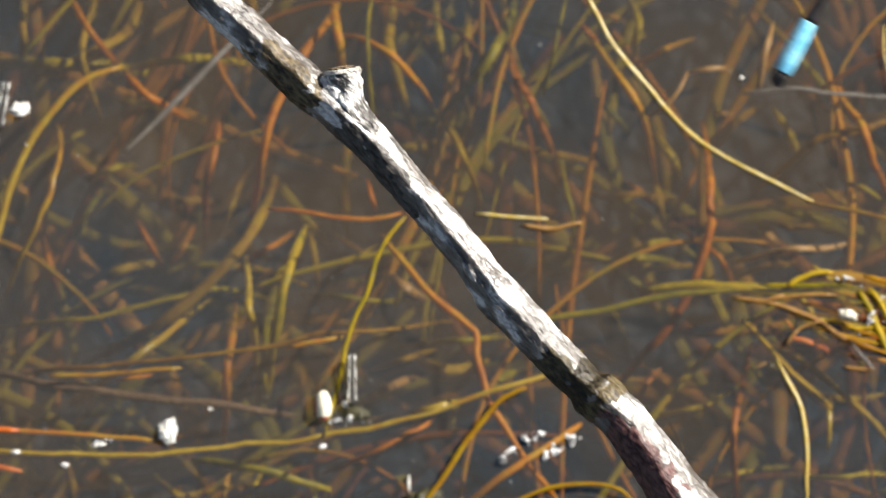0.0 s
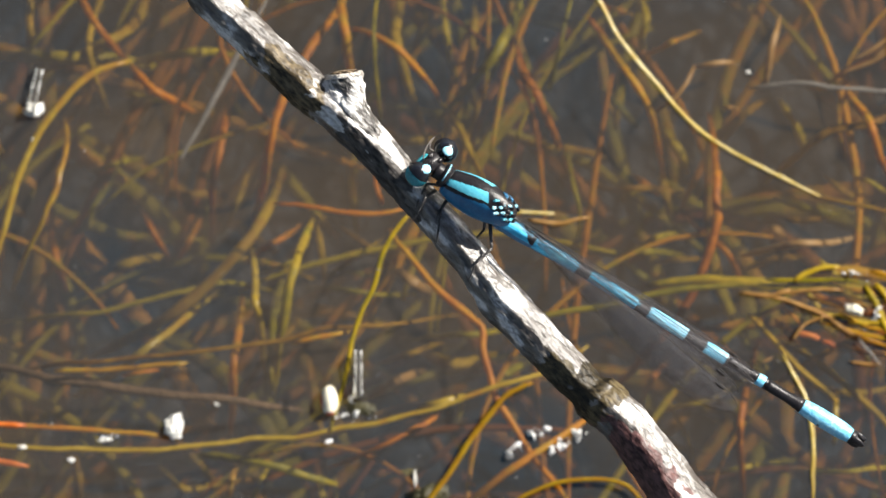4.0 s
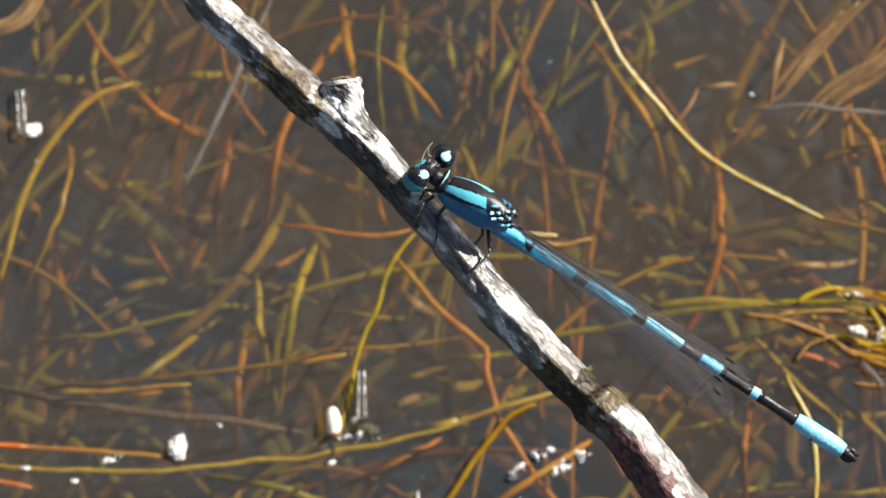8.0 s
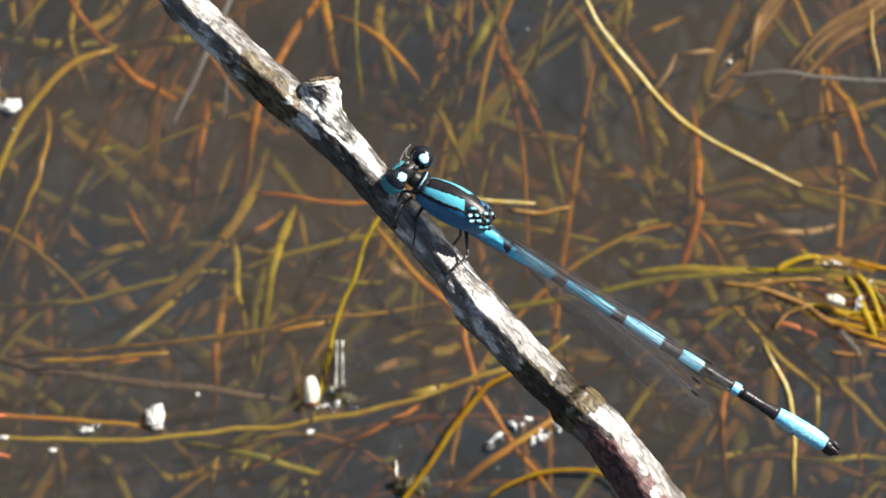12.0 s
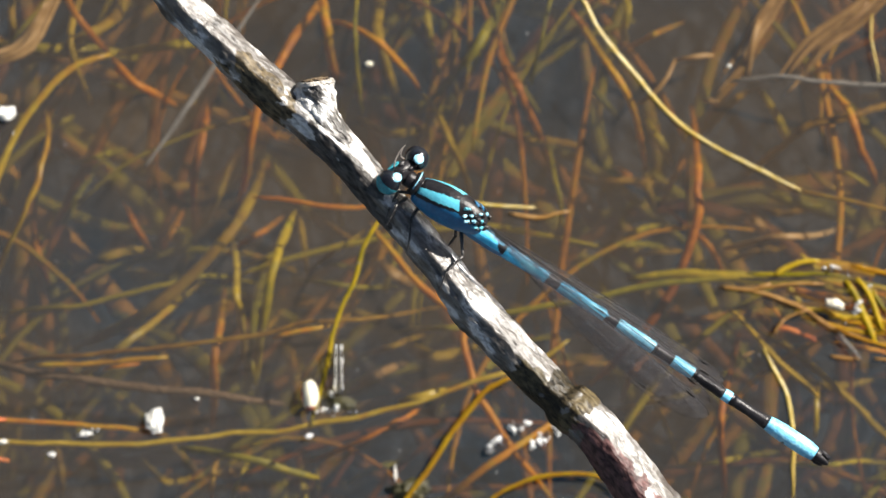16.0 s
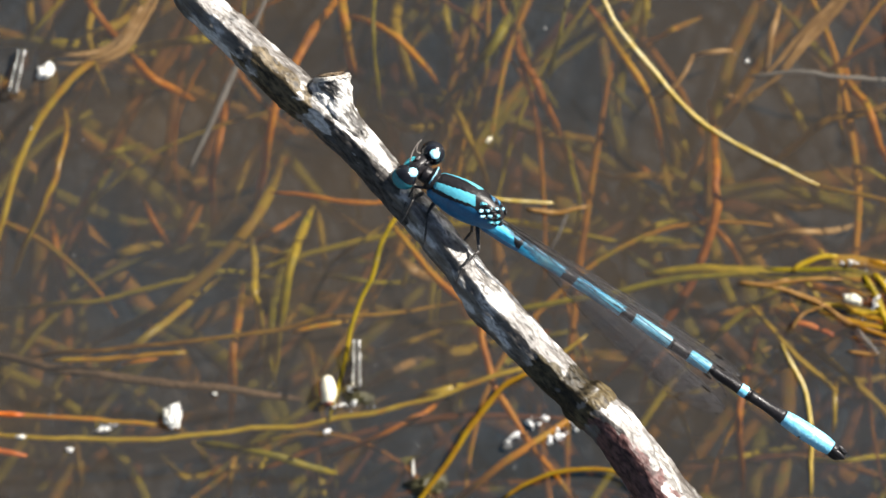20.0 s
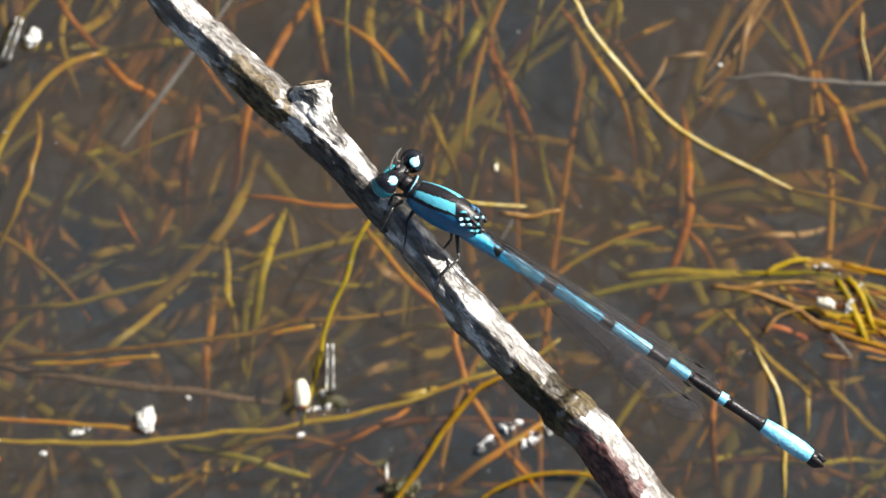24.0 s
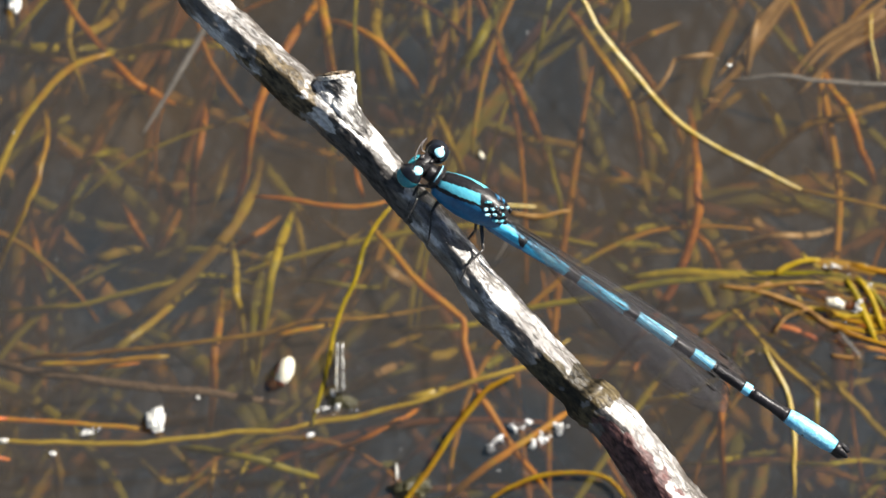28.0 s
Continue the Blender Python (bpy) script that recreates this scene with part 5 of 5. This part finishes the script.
afloat("bubble", ball("bubble", (0.112, 0.0992, 0.112), BUBBLE, 3), 27.6, -1.1, 0.08, "tiny shining bubble on the water", "bubble", 0, "bubbles on the water")
afloat("bubble", ball("bubble", (0.112, 0.0992, 0.112), WHITE, 3), 29.4, -1.6, 0.08, "tiny shining bubble on the water", "bubble", 0, "bubbles on the water")
afloat("bubble", ball("bubble", (0.0837, 0.0744, 0.0837), BUBBLE, 3), 25.1, -1.8, 0.06, "tiny shining bubble on the water", "bubble", 0, "bubbles on the water")
afloat("bubble", ball("bubble", (0.14, 0.124, 0.14), WHITE, 3), 30.8, -2.4, 0.1, "tiny shining bubble on the water", "bubble", 0, "bubbles on the water")
afloat("bubble", ball("bubble", (0.126, 0.112, 0.126), WHITE, 3), 30.9, -4.1, 0.09, "tiny shining bubble on the water", "bubble", 0, "bubbles on the water")
afloat("bubble", ball("bubble", (0.153, 0.136, 0.153), WHITE, 3), -28.4, 8.3, 0.11, "tiny shining bubble on the water", "bubble", 0, "bubbles on the water")
afloat("bubble", ball("bubble", (0.112, 0.0992, 0.112), WHITE, 3), 30.6, -1.0, 0.08, "tiny shining bubble on the water", "bubble", 0, "bubbles on the water")
afloat("bubble", ball("bubble", (0.112, 0.0992, 0.112), BUBBLE, 3), 30.3, -7.3, 0.08, "tiny shining bubble on the water", "bubble", 0, "bubbles on the water")
afloat("bubble", ball("bubble", (0.112, 0.0992, 0.112), WHITE, 3), 29.2, -5.0, 0.08, "tiny shining bubble on the water", "bubble", 0, "bubbles on the water")
afloat("bubble", ball("bubble", (0.0837, 0.0744, 0.0837), WHITE, 3), 29.6, -4.2, 0.06, "tiny shining bubble on the water", "bubble", 0, "bubbles on the water")


def foam(x, y, turn, size, count, seed):
    """A raft of foam: small white chips heaped in a ragged patch, standing in for glints on wet bubbles."""
    rnd = random.Random(seed)
    bm = bmesh.new()
    for i in range(count):
        u, r = rnd.uniform(-1, 1), rnd.choice((0.035, 0.045, 0.07, 0.12, 0.24))
        v = rnd.gauss(0, 0.4) * (1 - 0.4 * u * u)
        c = Vector((u * size[0] / 2, v * size[1] / 2, rnd.uniform(0, 0.1))) * MM
        spin = Euler((rnd.uniform(0, 3), rnd.uniform(0, 3), rnd.uniform(0, 3))).to_matrix().to_4x4()
        bmesh.ops.create_icosphere(bm, subdivisions=1, radius=r * MM, matrix=Matrix.Translation(c) @ spin @ Matrix.Diagonal((1.5, 0.9, 0.6, 1)))
    me = bpy.data.meshes.new("foam_raft")
    bm.to_mesh(me)
    bm.free()
    me.materials.append(FOAM)
    ob = tagged(new("foam_raft", me), "ragged patch of foam, its glints painted as white chips", "foam")
    ob.matrix_world = pose(x * MM, y * MM, 0.08 * MM, 0, 0, turn)
    return ob


# white patches set where the wet bubbles glint
foam(6.7, -12.2, 20, (1.5, 1.1), 26, 1)
foam(5.0, -13.3, 30, (1.3, 0.6), 12, 2)
foam(8.4, -13.0, 38, (3.0, 1.3), 28, 3)
foam(9.6, -12.5, 42, (1.0, 0.7), 10, 4)
foam(-6.1, -10.9, 10, (2.6, 1.1), 16, 5)
foam(-6.5, -9.9, 0, (0.8, 0.7), 7, 6)
foam(-7.7, -12.8, 0, (0.5, 0.45), 5, 7)
foam(-23.0, -12.5, 12, (1.6, 0.4), 8, 8)
foam(30.4, -3.3, 60, (2.4, 0.8), 14, 9)
foam(28.6, -1.1, 0, (1.8, 0.5), 8, 10)
for i, (r, x, y) in enumerate(((0.07, -10.1, 12.6), (0.1, -25.4, -0.6), (0.08, 5.5, -13.4), (0.07, -27.5, 2.9), (0.07, -15.2, -1.1), (0.08, 20.4, 13.5), (0.07, 8.4, -2.2), (0.08, 5.2, 4.2), (0.1, -27, -11.6), (0.15, -4.4, -0.8), (0.08, -11.1, -10.2), (0.08, -23.5, -1.8), (0.07, -7.2, -1), (0.12, 4.4, -3.5), (0.1, 11.5, 3.1), (0.1, -1.6, -13.8), (0.08, -11.7, -9.4), (0.12, -24.8, 7.5), (0.1, 23.2, -7.2), (0.15, 7.2, 15.3), (0.08, -4.5, -8.2), (0.07, 26.8, 3.3))):
    afloat("dust_speck", ball("dust_speck", (r * 1.2, r, r * 0.5), DUST, 2, 0.6, i), x, y, 0.02, "tiny grey dust speck on the water", "speck", i * 40, "dust on the water")


def casing(x, y, turn, length, wide, lean=8):
    """A shed insect skin: a thin clear tube with ribs and two bright seams, lying on the water."""
    root = tagged(new("shed_skin"), "clear shed insect skin floating on the water", "shed skin")
    root.matrix_world = pose(x * MM, y * MM, 0.3 * MM, lean, 0, turn)
    line = [Vector((0, length * k / 12, 0)) for k in range(13)]
    part("tube", mesh_of("tube", *tube(line, lambda t: wide / 2 * (1 - 0.3 * t), 14, rough=0.2), CASE), root)
    for s in (-1, 1):
        part("seam", mesh_of("seam", *tube([p + Vector((s * wide * 0.36 * (1 - 0.3 * k / 12), 0, wide * 0.2)) for k, p in enumerate(line)], lambda t: 0.03 + 0.05 * math.sin(t * 30) ** 2, 6), WHITE), root, "whitish seam")
    return root


casing(-5.8, -9.8, 0, 3.28, 0.75)
drifter = casing(-28.5, 10.3, -14, 3.12, 0.8)
afloat("leaf_scrap", ball("leaf_scrap", (1.9, 0.7, 0.3), DARKLEAF, 4, 0.7, 5, freq=2.6), -5.6, -10.5, 0.0, "dark olive scrap of leaf at the surface", "leaf", -8)
afloat("leaf_scrap", ball("leaf_scrap", (2.4, 1.1, 0.4), DARKLEAF, 4, 0.8, 8, freq=2.6), -0.9, -16.5, 0.1, "dark olive scrap of leaf at the surface", "leaf", 10)
lump = afloat("white_lump", ball("white_lump", (1.1, 0.75, 0.5), WHITE, 4, 0.8, 9, freq=1.8), -28.4, 10.6, 0.15, "white scrap floating on the water", "husk")
speck = afloat("drifting_scrap", ball("drifting_scrap", (0.45, 0.26, 0.2), CREAM, 4, 0.7, 4, freq=2.4), 3.1, 7.0, 0.1, "small cream scrap drifting on the water", "husk")


def blade(label, points, width, kind, strips=1):
    """A withered blade that drifts just under the surface, frayed into strips; points about its own middle."""
    verts, faces = [], []
    for k in range(strips):
        line = spline(points, 0.6)
        side = (line[-1] - line[0]).normalized().cross(Vector((0, 0, 1)))
        share = k - (strips - 1) / 2
        line = line[int(len(line) * 0.12 * (k * 7 % 3)): len(line) - int(len(line) * 0.1 * (k * 5 % 3))]
        for i, p in enumerate(line):
            p += side * (share * width / strips * 0.9 + 0.35 * noise.noise(Vector((p.x * 0.3, k * 3, 1))))
            p.z = 0.5 * noise.noise(Vector((p.x * 0.3, p.y * 0.3, width + k)))
        v, f = tube(line, lambda t: width / strips * 0.62 * (0.12 + 0.88 * math.sin(math.pi * min(0.98, t * 0.9 + 0.08))), 8, 0.35, rough=0.3, seed=width + k)
        n = len(verts)
        verts += v
        faces += [tuple(j + n for j in q) for q in f]
    return tagged(new("dead_leaf", mesh_of("dead_leaf", verts, faces, WEED[kind])), label, "leaf")


bent_blade = blade("bent tan grass blade drifting just under the water", ((2.6, 4.0), (1.2, 1.1), (0, -1.2), (-1.2, -2.0), (-4.5, -2.4)), 1.3, "tan", 3)
wide_blade = blade("broad tan leaf blade drifting under the water", ((4.6, 3.1), (1.5, 0.9), (-1.5, -1.4), (-4.0, -3.9)), 1.9, "tan", 4)
long_blade = blade("slender tan leaf blade drifting under the water", ((5.5, 3.1), (1.5, 1.2), (-2.5, -1.2), (-5.5, -2.3)), 1.2, "tan", 3)
reed = blade("pale grey dead reed stem drifting in the water", ((0, 0), (0.1, 4.0), (0.0, 9.0), (-0.1, 15.0)), 0.36, "grey")
thread = blade("thin grey thread of dead weed drifting at the surface", ((0.3, 1.7), (0.1, 0.6), (-0.1, -0.6), (-0.4, -1.7)), 0.16, "grey")


# ---- what moves ----
def motions():
    """The landing, the swing of the abdomen, the wings, and the drift of the floating bits."""
    across = RIGHT * 0.551 + UP * 0.834

    def flight(right, up, toward, turn, nod=0.0):
        """The perch's pose, moved by millimetres in the camera's plane, turned about the line of sight, its tail lifted to the viewer."""
        m = Matrix.Translation((RIGHT * right + UP * up + BACK * toward) * MM + PERCH.translation) @ Matrix.Rotation(radians(turn), 4, BACK)
        return m @ Matrix.Rotation(radians(-nod), 4, across) @ PERCH.to_3x3().to_4x4()

    walk(insect, [(0, flight(32.9, 32.6, 3, -79)), (0.1, flight(44, 22, 4, -50)), (0.2, flight(44, 4, 4, -15)), (0.3, flight(28.5, -3.0, 3, 22, 10)),
                  (0.4, flight(-0.2, 0.0, 1.0, -4, 46)), (0.5, flight(-0.9, 0.3, 0.4, -12, 14)), (0.6, flight(-0.5, 0.3, 0.2, -5, 17)),
                  (0.8, flight(0, 0, 0, -1, 7)), (1, flight(0, 0, 0, 0, 3)), (1.5, PERCH), (28, PERCH)])
    swing = ((0, -6), (0.3, -2), (0.4, -1), (0.5, -4.6), (0.6, -10.3), (0.8, -8.5), (1, -7), (1.5, -2.5), (2, 0.6), (2.5, 0.2), (3, 0.7), (3.5, 1.7), (5.5, 1.4), (6.5, 1.55), (7, -0.3), (8, 0.25), (8.5, 0.9), (9, 3.7),
             (9.5, 3.3), (10, 2.6), (10.5, 2.6), (11, 2.05), (11.5, 1.5), (13.5, 1), (14, 0.5), (14.5, -0.1), (16, -0.2), (17, 0.2), (20, -0.15), (24, -0.15), (28, -0.05))
    side = PERCH.to_3x3().inverted() @ BACK
    base = Matrix.Translation(Vector(TAILBASE) * MM)
    walk(abdomen, [(t, base @ Matrix.Rotation(radians(a + 0.27), 4, side)) for t, a in swing])
    beat = ((0, 55), (0.1, -20), (0.2, 60), (0.3, 0), (0.4, 44), (0.5, 40), (0.6, 16), (0.7, 5), (0.9, 0), (8.5, 0), (8.7, 11), (8.8, 15), (9.0, 12), (9.1, 7), (9.4, 0), (28, 0))
    for k, (ob, (name, *place)) in enumerate(zip(blades, WINGS)):
        rows = []
        for t, a in beat:
            turn = a if t < 1 else a * (1.0 if k < 2 else 1.6)
            way = (1 if k < 2 else -1) if t < 1 else 1
            m = wing_pose(*place)
            m3 = Matrix.Rotation(radians(turn * way), 4, side) @ m.to_3x3().to_4x4()
            m3.translation = m.translation
            rows.append((t, m3))
        walk(ob, rows)

    def drift(ob, z, rows):
        walk(ob, [(t, pose(x * MM, y * MM, z * MM, 0, 0, a)) for t, x, y, a in rows])

    drift(drifter, 0.3, ((0, -30.3, 9.5, -10), (3, -28.5, 10.1, -14), (8, -29.3, 10.1, 5), (11, -29.7, 9.5, 0), (17, -29.7, 9.5, 10), (20, -29.7, 10.7, -12), (25, -28.2, 14.1, -20), (28, -31.3, 17.3, -30)))
    drift(lump, 0.15, ((0, -28.9, 10.8, 0), (3, -28.3, 10.4, 0), (8, -28.8, 10.5, 0), (11, -28.6, 10.1, 0), (17, -29.0, 9.7, 0), (20, -27.5, 12.3, 30), (23, -27.0, 15.0, 50), (25, -26.2, 14.7, 60), (28, -28.4, 17.3, 90)))
    drift(speck, 0.1, ((0, -2.7, 21.7, 0), (11, -2.7, 21.7, 0), (14, -4.0, 15.5, 0), (17, -3.2, 11.8, 0), (18, -1.6, 9.8, 10), (19, 0.5, 8.8, 25), (19.5, 1.6, 8.2, 30), (20, 3.3, 7.5, 40), (20.5, 4.0, 6.6, 45), (22.5, 6.9, 5.9, 65), (23.5, 4.8, 6.4, 75), (24.5, 6.8, 5.0, 85), (25.5, 7.2, 4.7, 95), (26.5, 6.6, 4.7, 105), (27, 4.2, 5.8, 110), (27.5, 3.3, 6.5, 115), (28, 4.0, 6.7, 120)))
    drift(seed, 0.25, ((0, -7.8, -10.0, 4), (27, -7.8, -10.0, 4), (27.5, -8.0, -9.9, 0), (28, -9.6, -8.4, -20)))
    drift(bent_blade, -0.9, ((0, -36.1, 22.3, 0), (8, -29.4, 19.9, 0), (14, -28.6, 19.1, 0), (17, -26.3, 14.9, 0), (20, -22.3, 15.3, -5), (22.5, -26.6, 20.7, 0), (28, -27.9, 22.7, 0)))
    drift(wide_blade, -3.15, ((0, 38.7, 15.2, -10), (5.5, 33.5, 15.2, -5), (8, 28.4, 14.7, 0), (11, 29.8, 16.3, 0), (14, 28.8, 16.3, 0), (17, 28.6, 16.1, 5), (20, 35.9, 17.1, 0), (25, 35.9, 16.3, 0), (28, 29.7, 15.8, 0)))
    drift(long_blade, -3.15, ((0, 36.6, 17.1, -10), (3, 34.3, 16.3, 0), (8, 25.6, 16.3, 20), (11, 23.7, 16.3, 25), (17, 23.7, 16.3, 30), (20, 25.7, 15.2, 20), (25, 22.9, 16.3, 30), (28, 23.7, 15.9, 25)))
    drift(reed, -0.8, ((0, -21.7, 7.8, -44), (1, -20.7, 7.1, -33), (2, -20.1, 6.5, -37), (3, -19.2, 6.3, -34), (6, -17.5, 7.9, -20), (7, -17.8, 6.5, -23), (9, -18.4, 7.1, -25), (11, -17.1, 8.8, -22), (15, -19.9, 6.3, -38), (17, -18.5, 5.7, -28), (20, -17.5, 5.5, -24), (23, -22.1, 7.9, -43), (25, -19.0, 6.2, -30), (28, -19.6, 8.1, -30)))
    drift(thread, -0.09, ((0, -9.8, 23.0, -25), (5, -10.6, 19.0, -22), (7, -12.0, 16.5, -18), (8, -14.1, 13.2, -12), (11, -13.9, 11.1, 4), (15, -9.6, 7.8, 8), (17, -4.6, 6.6, 24), (17.5, -5.7, 5.3, 32), (18, -3.7, 4.9, 38), (19, 1.3, 4.1, 20), (19.5, 5.1, 2.2, -6), (20, 8.3, 1.3, -12), (20.5, 9.2, 1.4, -22), (22.5, 8.1, 2.3, -30), (23.5, 5.4, 1.9, -22), (24.5, 7.3, 0.9, -16), (25.5, 7.4, 0.8, -14), (26.5, 7.3, 0.3, -16), (28, 5.7, 0.6, -16)))


motions()
